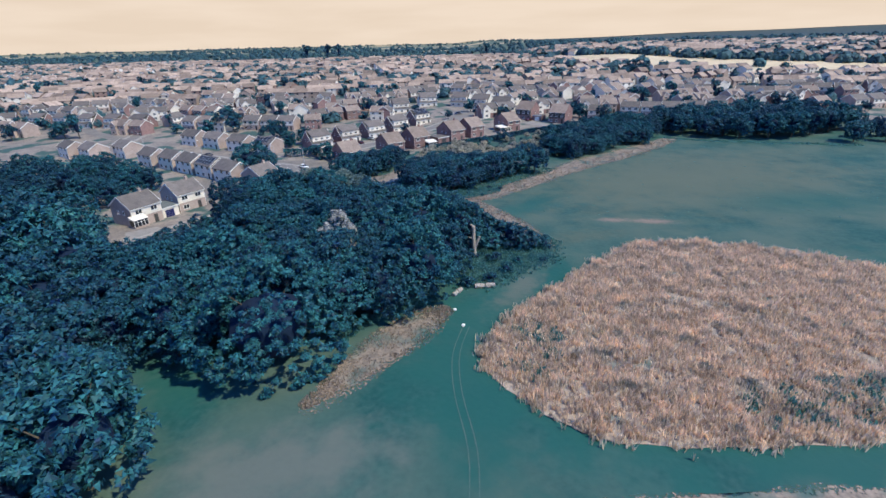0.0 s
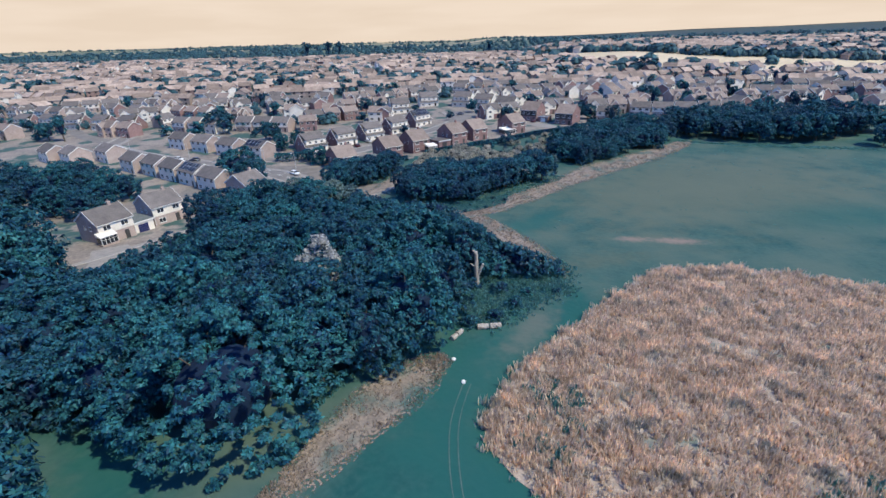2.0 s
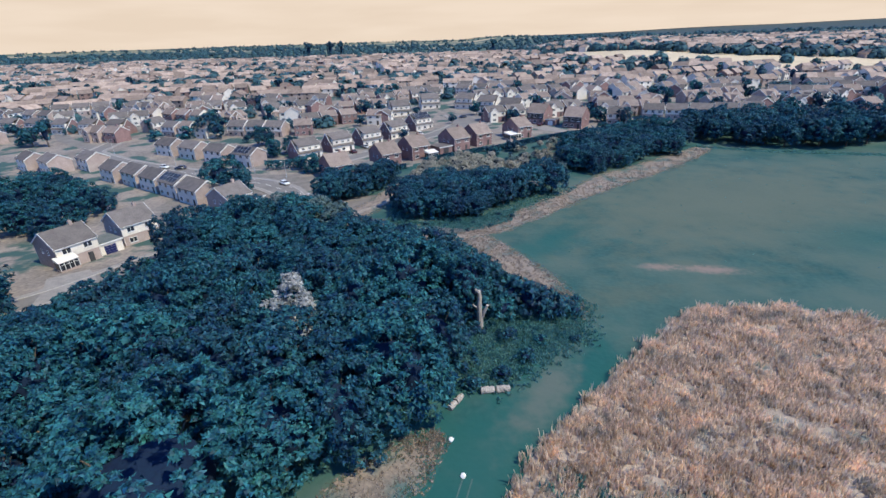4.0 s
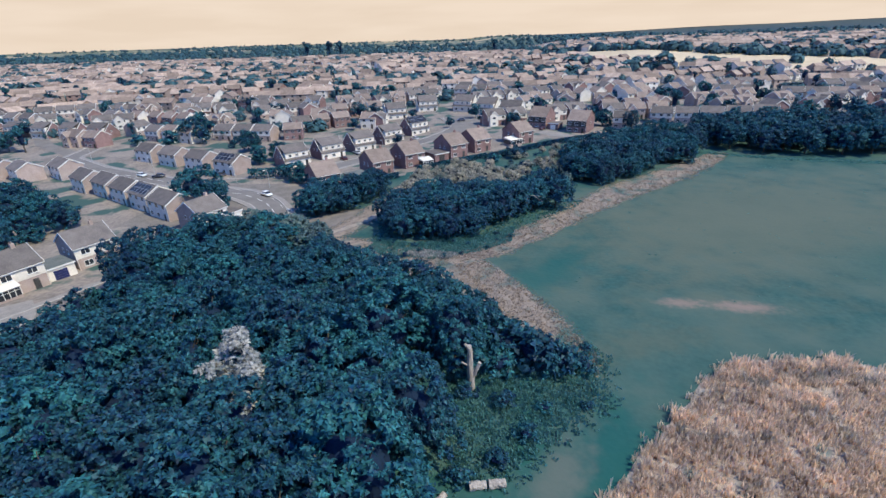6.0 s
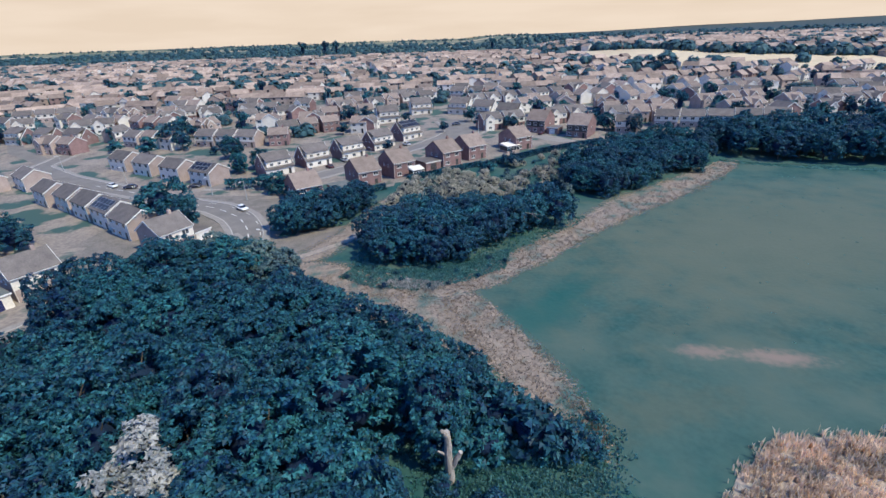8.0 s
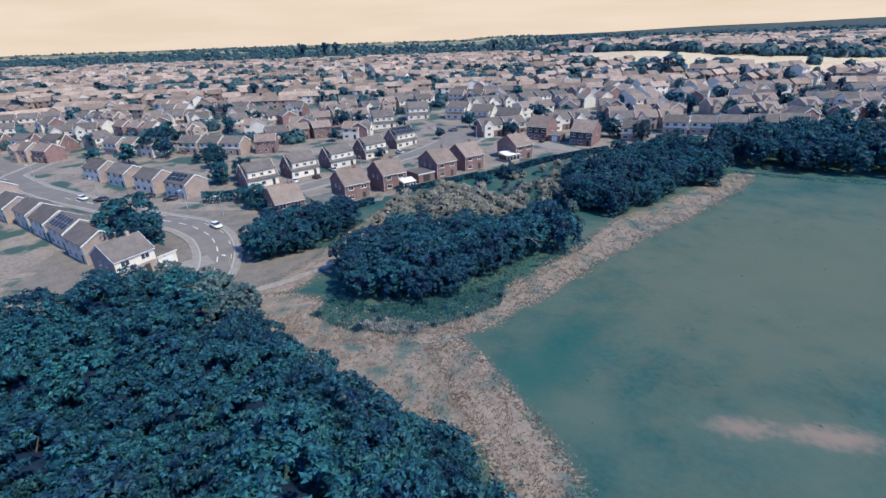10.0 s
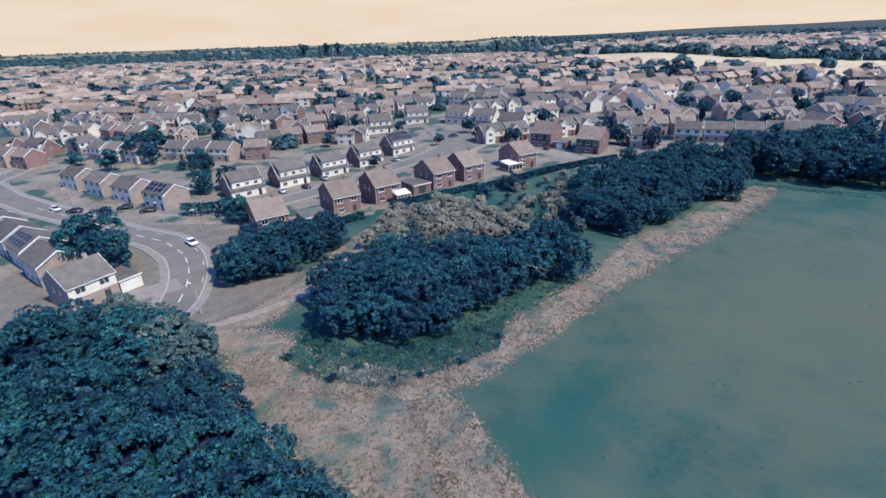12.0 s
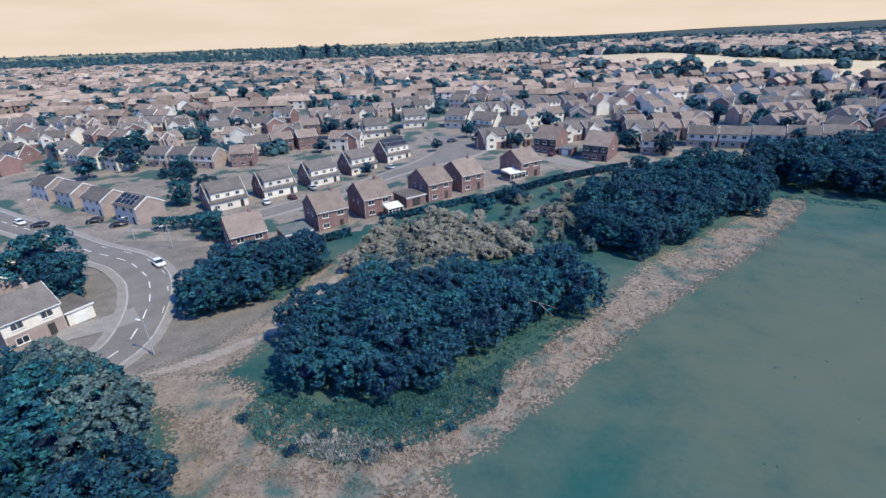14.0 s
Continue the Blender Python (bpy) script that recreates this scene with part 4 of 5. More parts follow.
def distant_town(rows):
    walls, wf, roofs, rf, slot = [], [], [], [], []
    for px, py, a, k in rows:
        w, d, ea, ri = 9 + k * 0.6, 8, 4.9, 7.5
        m = Matrix.Translation((px, py, ground_z(px, py))) @ Matrix.Rotation(radians(a), 4, "Z")
        n0 = len(walls)
        walls += [m @ Vector(v) for v in ((0, 0, -1), (w, 0, -1), (w, d, -1), (0, d, -1), (0, 0, ea), (w, 0, ea), (w, d, ea), (0, d, ea), (0, d / 2, ri), (w, d / 2, ri))]
        wf += [tuple(n0 + i for i in f) for f in ((0, 1, 5, 4), (2, 3, 7, 6), (1, 2, 6, 9, 5), (3, 0, 4, 8, 7))]
        slot += [(0, 2, 1, 1, 2)[k]] * 4
        for wx in (w * 0.25, w * 0.72):
            for wz in (1.3, 3.8):
                n0 = len(walls)
                walls += [m @ Vector(v) for v in ((wx - 0.75, -0.05, wz - 0.6), (wx + 0.75, -0.05, wz - 0.6), (wx + 0.75, -0.05, wz + 0.6), (wx - 0.75, -0.05, wz + 0.6))]
                wf.append((n0, n0 + 1, n0 + 2, n0 + 3))
                slot.append(3)
        n1 = len(roofs)
        roofs += [m @ Vector(v) for v in ((-.3, -.4, ea - .1), (w + .3, -.4, ea - .1), (w + .3, d / 2, ri + .15), (-.3, d / 2, ri + .15), (-.3, d + .4, ea - .1), (w + .3, d + .4, ea - .1))]
        rf += [tuple(n1 + i for i in f) for f in ((0, 1, 2, 3), (3, 2, 5, 4))]
    e = mesh_object("distant_houses", walls, wf, M["far_brick"])
    e.data.materials.append(M["far_white"])
    e.data.materials.append(M["far_buff"])
    e.data.materials.append(M["glass"])
    e.data.polygons.foreach_set("material_index", slot)
    tagged(e, "far estate houses of brick and cream render", "houses", kind="stuff")
    tagged(mesh_object("distant_roofs", roofs, rf, M["far_tile"]), "brown tiled roofs of the far estate", "roofs", kind="stuff")


M["far_brick"] = material("far_brick", (0.22, 0.14, 0.12), (0.32, 0.21, 0.18), 0.2, 0.85, 6, 0, 0.2, island=True)
M["far_white"] = material("far_render", (0.62, 0.56, 0.5), (0.8, 0.74, 0.67), 0.2, 0.8, 6, 0, 0.15, island=True)
M["far_buff"] = material("far_buff_brick", (0.32, 0.235, 0.19), (0.44, 0.33, 0.27), 0.2, 0.85, 6, 0, 0.2, island=True)
M["far_tile"] = material("far_roof_tiles", (0.215, 0.155, 0.125), (0.41, 0.31, 0.25), 0.3, 0.8, 8, 0, 0.42, island=True)
distant_town(near_rows[230:])

# garden trees among the houses
rng_g = random.Random(5)
count = 0
while count < 300:
    py = 245 + rng_g.random() ** 1.5 * 420
    px = rng_g.uniform(-1, 1) * (120 + py * 0.85)
    if (-75 < px < 70 and py < 266) or (px > 80 and py < 240) or inside(GOLD, px, py):
        continue
    if any((px - qx - 4) ** 2 + (py - qy - 4) ** 2 < 16 for qx, qy in spots) or any((px - tx) ** 2 + (py - ty) ** 2 < 64 for tx, ty, tr in TAKEN):
        continue
    p = CONIFER[0] if rng_g.random() < 0.08 else rng_g.choice(SMALL)
    place(p, px, py, rng_g.uniform(0.55, 1.25), rng_g.uniform(0.85, 1.2), group="garden trees of the estate")
    count += 1


def far_trees(spots_, label, seed, k=46, leaf=0.38):
    """Distant crowns, each a heap of leaf clumps, in one object."""
    rng = np.random.default_rng(seed)
    vs = []
    for x, y_, s in spots_:
        d = unit_sphere(rng, k)
        d[:, 2] = np.abs(d[:, 2]) * 1.25
        p = d * s * rng.uniform(0.65, 1.0, (k, 1)) * np.array([1, 1, 0.95]) + np.array([x, y_, ground_z(x, y_) + s * 0.25])
        t = np.cross(d, unit_sphere(rng, k))
        t /= np.linalg.norm(t, axis=1)[:, None]
        b = np.cross(d, t)
        b /= np.maximum(1e-6, np.linalg.norm(b, axis=1))[:, None]
        q = s * leaf * rng.uniform(0.65, 1.3, (k, 1))
        vs.append(np.stack([p - t * q, p + b * q - d * q * 0.3, p + t * q, p - b * q - d * q * 0.3], axis=1).reshape(-1, 3))
    v = np.concatenate(vs)
    ob = mesh_object("distant_trees", v.tolist(), np.arange(len(v)).reshape(-1, 4).tolist(), M["leaf_far"])
    tagged(ob, label, "trees", kind="stuff")


M["leaf_far"] = material("far_leaves", (0.018, 0.052, 0.078), (0.046, 0.118, 0.13), 0.05, 0.7, 6, 0, 0.25, island=True)
rows_ = []
for _ in range(3600):
    py = 420 + rng_g.random() ** 1.25 * 950
    px = rng_g.uniform(-1, 1) * (100 + py * 0.95)
    if not inside(GOLD, px, py) and noise.noise((px * 0.011, py * 0.016, 5)) > -0.12:
        rows_.append((px, py, rng_g.uniform(3.5, 7.2)))
for _ in range(650):
    py = 800 + rng_g.random() * 700
    px = rng_g.uniform(-1.0, 0.25) * (100 + py)
    if not inside(GOLD, px, py) and noise.noise((px * 0.004, py * 0.008, 7)) > -0.12:
        rows_.append((px, py, rng_g.uniform(3, 6)))
far_trees(rows_, "dark trees scattered through the far estate", 1)
rows_ = []
while len(rows_) < 1000:
    py = 275 + rng_g.random() ** 1.2 * 330
    px = rng_g.uniform(-1, 1) * (120 + py * 0.85)
    if inside(GOLD, px, py) or (-62 < px < 64 and py < 330) or any((px - qx - 4) ** 2 + (py - qy - 4) ** 2 < 14 for qx, qy in spots):
        continue
    rows_.append((px, py, rng_g.uniform(1.8, 4.6)))
far_trees(rows_, "dark bushes and small trees in the estate gardens", 4, 90, 0.26)
rows_ = []
for _ in range(2200):
    py = 1250 + rng_g.random() * 2700
    px = rng_g.uniform(-1, 1) * (py * 1.0)
    if noise.noise((px * 0.0011, py * 0.0024, 2)) > 0.02 and not (px > 420 and py > 1500):
        rows_.append((px, py, rng_g.uniform(4.5, 8)))
far_trees(rows_, "dark woods on the horizon", 2)
rows_ = []
for (x0, y0), (x1, y1) in (((92, 938), (128, 770)), ((157, 664), (175, 623)), ((175, 623), (239, 523)), ((239, 523), (326, 476)), ((326, 476), (430, 434))):
    rows_ += [(x0 + (x1 - x0) * i / 22 + rng_g.uniform(-3, 3), y0 + (y1 - y0) * i / 22 + 8 + rng_g.uniform(-4, 4), rng_g.uniform(3.5, 7.5)) for i in range(22)]
rows_ += [(x, y, s) for x, y, s in ((121, 640, 9), (128, 632, 9), (113, 648, 8), (169, 478, 6), (181, 470, 8), (279, 452, 6), (212, 462, 5), (222, 454, 5), (-355, 1420, 12))]
far_trees(rows_, "dark hedge along the stubble field", 3)
for x, y in ((-262, 950), (-225, 960), (-205, 965)):
    place(CONIFER[0], x, y, 3.0, 0.9, label="tall dark poplar against the horizon")
place(CONIFER[0], 70, 900, 2.4, 1.0)

# stubble field
gold_mid = (sum(p[0] for p in GOLD) / len(GOLD), sum(p[1] for p in GOLD) / len(GOLD))
island("stubble_field", gold_mid[0], gold_mid[1], GOLD, M["gold"], 0.5, "pale gold stubble field beyond the houses", "field", rings=8)

# ---- roads ----
ROAD = [(-170, 262, 6.5), (-165, 232, 6.5), (-140, 214, 6.5), (-122, 204, 7), (-105, 196, 7), (-92, 189, 7), (-80, 182, 7), (-66, 176, 7.5), (-56, 167.5, 7.5), (-50, 158.5, 7), (-46.5, 150.5, 6.5),
        (-44, 142, 6.5), (-48, 133, 6.5), (-57, 124, 6), (-66, 113, 6), (-71, 102, 6), (-77, 92, 6), (-90, 84, 6)]
road, road_line = ribbon("road", ROAD, M["asphalt"], 0.07, "grey asphalt estate road with a bend", "road", 6)
CLOSE = [(-80, 199, 6), (-58, 200, 6), (-47, 207, 7), (-36, 219, 7), (-24, 230, 7), (-11, 242, 7), (-2, 252, 10), (8, 266, 18), (8, 280, 20), (2, 296, 16)]
close, close_line = ribbon("road", CLOSE, M["asphalt"], 0.06, "asphalt close between the chalet houses", "road", 6)
ribbon("road", [(-234, 300, 6), (-200, 262, 6.5), (-168, 240, 6.5)], M["asphalt"], 0.085, "asphalt side road in the estate", "road", 6)
ribbon("road", [(60, 300, 6), (100, 282, 6), (150, 290, 6), (200, 330, 6)], M["asphalt"], 0.085, "asphalt estate road behind the tree line", "road", 6)
ribbon("driveway", [(-79, 106, 7), (-73, 99, 9), (-71, 92, 7)], M["paving"], 0.1, "pale paved driveway in front of the house", "driveway", 6)
ribbon("driveway", [(-58, 146, 5), (-52, 150, 6), (-49, 153, 6)], M["paving"], 0.1, "pale paved driveway beside the road", "driveway", 6)
ribbon("driveway", [(40, 253, 8), (46, 245, 9), (52, 240, 4)], M["paving"], 0.1, "pale gravel driveway by the brick houses", "driveway", 6)


def side_line(name, line, side, width, height, mat, label, category):
    """A raised kerb, or a painted line, along one side of a road's middle line."""
    verts, faces = [], []
    for i, (x, y, w) in enumerate(line):
        a, b = line[max(0, i - 1)], line[min(len(line) - 1, i + 1)]
        d = Vector((b[0] - a[0], b[1] - a[1])).normalized()
        for s, z in ((w / 2 * side, 0.02), (w / 2 * side, height), ((w / 2 + width) * side, height), ((w / 2 + width) * side, -0.1)):
            px, py = x - d.y * s, y + d.x * s
            verts.append((px, py, ground_z(px, py) + 0.06 + z))
    for i in range(len(line) - 1):
        for k in range(3):
            faces.append((i * 4 + k, i * 4 + k + 1, i * 4 + k + 5, i * 4 + k + 4))
    tagged(mesh_object(name, verts, faces, mat), label, category, kind="structure")


for ln in (road_line, close_line):
    for side in (-1, 1):
        side_line("kerb", ln, side, 0.3, 0.12, M["kerb"], "pale concrete kerb along the road", "kerb")
        side_line("pavement", [(x, y, w + 0.62) for x, y, w in ln], side, 1.5, 0.10, M["paving"], "footway beside the estate road", "pavement")


def dashes(line, first, last, step, offset, width, length):
    for i in range(first, min(last, len(line) - 2), step):
        (x0, y0, w), (x1, y1, _) = line[i], line[i + 1]
        d = Vector((x1 - x0, y1 - y0)).normalized()
        ox, oy = -d.y * offset * w, d.x * offset * w
        bm = bmesh.new()
        vs = []
        for s, t in ((0, -1), (length, -1), (length, 1), (0, 1)):
            px, py = x0 + ox + d.x * s - d.y * t * width / 2, y0 + oy + d.y * s + d.x * t * width / 2
            vs.append(bm.verts.new((px, py, ground_z(px, py) + 0.085)))
        bm.faces.new(vs)
        part("line_marking", bm, M["paint"], road)


dashes(road_line, 40, 105, 3, 0.0, 0.22, 3.4)
dashes(road_line, 62, 84, 4, 0.42, 0.14, 2.6)


# ---- garages, porches, panels ----
def garage(label, w, d, h, x, y, angle, wall, door, roof):
    e = new("garage")
    tagged(e, label, "garage")
    bm = bmesh.new()
    box(bm, 0, 0, -1, w, d, h)
    part("wall", bm, wall, e)
    bm = bmesh.new()
    box(bm, -0.2, -0.2, h, w + 0.2, d + 0.2, h + 0.2, 0.03)
    part("roof", bm, roof, e)
    bm = bmesh.new()
    box(bm, -0.24, -0.24, h - 0.12, w + 0.24, -0.2, h + 0.22)
    part("fascia", bm, M["trim"], e)
    bm = bmesh.new()
    for i in range(4):
        box(bm, w / 2 - 1.2, -0.06, 0.05 + 0.52 * i, w / 2 + 1.2, 0.02, 0.53 + 0.52 * i, 0.02)
    part("door", bm, door, e)
    return stand(e, x, y, angle)


garage("cream garage with a navy up-and-over door", 5.2, 6, 2.7, -79.5, 115.6, 60, M["white"], M["blue_door"], M["flat"])
garage("brick garage with a flat felt roof", 6.5, 7, 2.6, -32.5, 182.5, 36, M["brick"], M["dark_door"], M["flat"])
garage("brick garage with a grey roof", 6.0, 7, 2.6, -6.5, 202.5, 37, M["brick"], M["dark_door"], M["slate"])
garage("low cream garage beside the house", 4.0, 7, 2.6, -58.0, 149.0, 62, M["white"], M["trim"], M["slate"])
garage("brick garage with a pale door", 5.0, 6, 2.6, 43.5, 257.2, -32, M["brick"], M["trim"], M["slate"])


def conservatory(label, w, d, x, y, angle):
    """A white framed sun room with glazed walls and a pitched white roof."""
    e = new("conservatory")
    tagged(e, label, "conservatory")
    bm = bmesh.new()
    box(bm, 0, 0, -1, w, d, 0.6)
    part("base", bm, M["buff"], e)
    bm = bmesh.new()
    for i in range(5):
        px = (w - 0.1) * i / 4
        box(bm, px, 0, 0.6, px + 0.1, 0.1, 2.2)
    box(bm, 0, 0, 2.2, w, 0.1, 2.32)
    box(bm, 0, 0, 1.7, w, 0.08, 1.76)
    part("frame", bm, M["trim"], e)
    bm = bmesh.new()
    box(bm, 0.05, 0.04, 0.62, w - 0.05, d - 0.04, 2.19)
    part("glazing", bm, M["glass"], e)
    bm = bmesh.new()
    prism_x(bm, [(-0.15, 2.32), (-0.15, 2.42), (d, 3.1), (d, 2.32)], -0.12, w + 0.12)
    part("roof", bm, M["white"], e)
    stand(e, x, y, angle)


conservatory("white conservatory at the brick house", 4.2, 3.0, -10.3, 195.2, 36)
conservatory("white conservatory with a broad pale roof", 6.0, 4.5, 23.0, 224.6, 34)
conservatory("white framed garden porch on the house", 3.6, 2.0, -80.8, 106.6, 63)


def panels(base, x0, y0, angle, cols, rows, f0, z0, f1, z1, w):
    """Dark solar panels with pale frames on a roof slope of a house whose front left corner is at x0, y0."""
    c, s = math.cos(radians(angle)), math.sin(radians(angle))
    zb = ground_z(x0 + 3 * c - 3 * s, y0 + 3 * s + 3 * c)
    tilt = math.degrees(math.atan2(z1 - z0, f1 - f0))
    e = empty("solar_array", Matrix.Translation((x0, y0, zb)) @ Matrix.Rotation(radians(angle), 4, "Z"), "dark solar panels in pale frames on a roof", "solar panels")
    slope = math.hypot(f1 - f0, z1 - z0)
    for i in range(cols):
        for j in range(rows):
            bm = bmesh.new()
            pw, ph = w / cols, slope / rows
            box(bm, 0.05, 0.05, 0, pw - 0.05, ph - 0.05, 0.05)
            fr = part("panel_frame", bm, M["metal"], e)
            bm = bmesh.new()
            box(bm, 0.10, 0.10, 0.05, pw - 0.10, ph - 0.10, 0.06)
            part("panel", bm, M["panel"], fr)
            fr.matrix_basis = Matrix.Translation((base + pw * i, f0 + (f1 - f0) * j / rows, z0 + (z1 - z0) * j / rows)) @ Matrix.Rotation(radians(tilt), 4, "X")


panels(0.8, -63 + 44, 208 + 45.6, 43, 7, 2, 0.1, 5.72, 4.4, 7.88, 9.0)
panels(0.6, -94.5, 165, -34, 5, 2, 0.4, 5.12, 3.5, 6.9, 9.0)
panels(0.6, -87.9, 204.1, -27, 4, 2, 0.4, 5.12, 3.5, 6.9, 8.0)


# ---- street lamps ----
def street_lamp(x, y, angle, height=6.0):
    e = empty("street_lamp", Matrix.Translation((x, y, ground_z(x, y))) @ Matrix.Rotation(radians(angle), 4, "Z"), "grey steel street lamp beside the road", "street lamp", "street lamps")
    bm = bmesh.new()
    bmesh.ops.create_cone(bm, cap_ends=True, segments=10, radius1=0.11, radius2=0.06, depth=height + 0.3, matrix=Matrix.Translation((0, 0, height / 2 - 0.15)))
    part("pole", bm, M["metal"], e)
    bm = bmesh.new()
    bmesh.ops.create_cone(bm, cap_ends=True, segments=8, radius1=0.05, radius2=0.04, depth=1.0, matrix=Matrix.Translation((0.5, 0, height - 0.05)) @ Matrix.Rotation(radians(90), 4, "Y"))
    part("arm", bm, M["metal"], e)
    bm = bmesh.new()
    box(bm, 0.7, -0.16, height - 0.12, 1.5, 0.16, height + 0.06, 0.05)
    part("lantern", bm, M["trim"], e)


for x, y, a in ((-38.5, 141, 160), (-74, 190, 240), (-60, 183, 230), (-28, 222, 130), (-112, 206, 250), (14, 262, 150), (-150, 226, 220)):
    street_lamp(x, y, a)


# ---- cars ----
def car(paint, label):
    e = new("car")
    tagged(e, label, "car", "parked cars")
    bm = bmesh.new()
    prism(bm, [(-2.05, 0.32), (-2.1, 0.62), (-2.0, 0.85), (-1.15, 0.95), (1.75, 0.98), (2.05, 0.8), (2.1, 0.4), (2.0, 0.3)], -0.86, 0.86)
    bmesh.ops.bevel(bm, geom=list(bm.edges), offset=0.06, segments=2, affect="EDGES")
    part("body", bm, paint, e, smooth=True)
    bm = bmesh.new()
    prism(bm, [(-1.2, 0.93), (-0.45, 1.42), (1.15, 1.42), (1.75, 0.95)], -0.72, 0.72)
    bmesh.ops.bevel(bm, geom=list(bm.edges), offset=0.05, segments=2, affect="EDGES")
    part("window", bm, M["glass"], e, "dark glazing")
    bm = bmesh.new()
    box(bm, -0.42, -0.70, 1.39, 1.15, 0.70, 1.46, 0.03)
    part("roof", bm, paint, e)
    for x in (-1.3, 1.3):
        for y_ in (-0.82, 0.82):
            bm = bmesh.new()
            bmesh.ops.create_cone(bm, cap_ends=True, segments=14, radius1=0.32, radius2=0.32, depth=0.2, matrix=Matrix.Translation((x, y_, 0.32)) @ Matrix.Rotation(radians(90), 4, "X"))
            wh = part("wheel", bm, M["rubber"], e)
            bm = bmesh.new()
            bmesh.ops.create_cone(bm, cap_ends=True, segments=10, radius1=0.19, radius2=0.17, depth=0.22, matrix=Matrix.Translation((x, y_, 0.32)) @ Matrix.Rotation(radians(90), 4, "X"))
            part("rim", bm, M["metal"], wh)
    for y_ in (-0.6, 0.6):
        bm = bmesh.new()
        box(bm, -2.13, y_ - 0.2, 0.62, -2.02, y_ + 0.2, 0.78, 0.02)
        part("headlight", bm, M["trim"], e)
        bm = bmesh.new()
        box(bm, 2.03, y_ - 0.18, 0.66, 2.12, y_ + 0.18, 0.82, 0.02)
        part("tail_light", bm, M["car_red"], e)
    return e


CARS = {"white": car(M["car_white"], "white hatchback parked on the road"), "dark": car(M["car_dark"], "dark blue car parked outside a house"),
        "red": car(M["car_red"], "maroon car parked on a drive"), "silver": car(M["car_silver"], "silver car parked in the close")}
car_used = set()
for kind_, x, y, a in (("white", -57.5, 173.5, 140), ("white", -50, 215.5, 300), ("red", -43.5, 219.5, 310), ("dark", 4, 282, 20), ("silver", 18, 273, 60), ("white", -114, 201.5, 150), ("dark", -106.5, 199.5, 10),
                       ("dark", -93, 202, 30), ("white", -31, 246, 310), ("red", 41, 256, 240), ("silver", -17, 245.5, 310), ("dark", -84, 199, 20), ("silver", -40, 229, 310),
                       ("white", 112, 285, 20), ("dark", 128, 286, 10), ("silver", 150, 292, 40), ("white", 180, 318, 60)):
    ob = copy_thing(CARS[kind_], Matrix()) if kind_ in car_used else CARS[kind_]
    car_used.add(kind_)
    ob.matrix_basis = Matrix.Translation((x, y, ground_z(x, y) + 0.09)) @ Matrix.Rotation(radians(a), 4, "Z")


# ---- dead trunk, logs and small things on the grass ----
def rough_log(bm, a, b, ra, rb, seed, segments=10, rings=9):
    """A knobbly tapered log between two points."""
    a, b = Vector(a), Vector(b)
    d = (b - a).normalized()
    side = d.orthogonal().normalized()
    up = d.cross(side)
    loops = []
    for i in range(rings + 1):
        t = i / rings
        bend = 0.12 * noise.noise((t * 3, seed, 1)) * (b - a).length * 0.3
        c = a.lerp(b, t) + side * bend
        r = ra + (rb - ra) * t
        loops.append([bm.verts.new(c + (side * math.cos(k * 6.283 / segments) + up * math.sin(k * 6.283 / segments)) * r * (1 + 0.28 * noise.noise((t * 5, k * 0.9, seed)))) for k in range(segments)])
    for p, q in zip(loops, loops[1:]):
        for k in range(segments):
            bm.faces.new((p[k], p[(k + 1) % segments], q[(k + 1) % segments], q[k]))
    bm.faces.new(loops[0][::-1])
    bm.faces.new(loops[-1])


gz = ground_z(2, 79)
snag = empty("dead_tree", Matrix.Translation((2, 79, gz)), "bleached dead tree trunk with a broken top", "dead tree")
bm = bmesh.new()
rough_log(bm, (0, 0, -0.3), (-0.25, 0.1, 6.0), 0.46, 0.28, 3, 12, 14)
part("trunk", bm, M["deadwood"], snag)
bm = bmesh.new()
rough_log(bm, (-0.2, 0, 5.7), (-0.75, -0.1, 6.35), 0.32, 0.12, 5)
part("broken_top", bm, M["deadwood"], snag)
bm = bmesh.new()
rough_log(bm, (0.15, 0, 1.8), (0.95, -0.2, 3.9), 0.26, 0.2, 7)
part("stub", bm, M["deadwood"], snag)
bm = bmesh.new()
rough_log(bm, (-0.1, 0, 3.2), (-1.1, -0.1, 3.9), 0.18, 0.08, 8)
part("stub", bm, M["deadwood"], snag)


def log(x0, y0, x1, y1, r, seed, label):
    e = empty("log", Matrix.Translation((x0, y0, (ground_z(x0, y0) + ground_z(x1, y1)) / 2)), label, "log", "logs at the field edge")
    for k, (t0, t1) in enumerate(((0, 0.47), (0.53, 1))):
        bm = bmesh.new()
        rough_log(bm, ((x1 - x0) * t0, (y1 - y0) * t0, r * 0.8), ((x1 - x0) * t1, (y1 - y0) * t1, r * 0.8), r, r * 0.85, seed + k)
        part("log_section", bm, M["deadwood"], e)


log(1.3, 65.6, 4.6, 65.9, 0.44, 11, "pale bleached log lying on the grass")
log(-2.3, 62.8, -0.9, 64.8, 0.38, 21, "short bleached log beside the scrub")
for x, y in ((-2.1, 58.6), (-1.0, 54.3)):
    bm = bmesh.new()
    bmesh.ops.create_icosphere(bm, subdivisions=2, radius=0.28)
    for v in bm.verts:
        v.co *= 1 + 0.35 * noise.noise(v.co * 4 + Vector((x, y, 0)))
        v.co.z *= 0.7
    ob = part("stone", bm, M["trim"])
    ob.location = (x, y, ground_z(x, y) + 0.12)
    tagged(ob, "small pale stone on the mown grass", "stone", "stones on the grass")
gz = ground_z(18, 141)
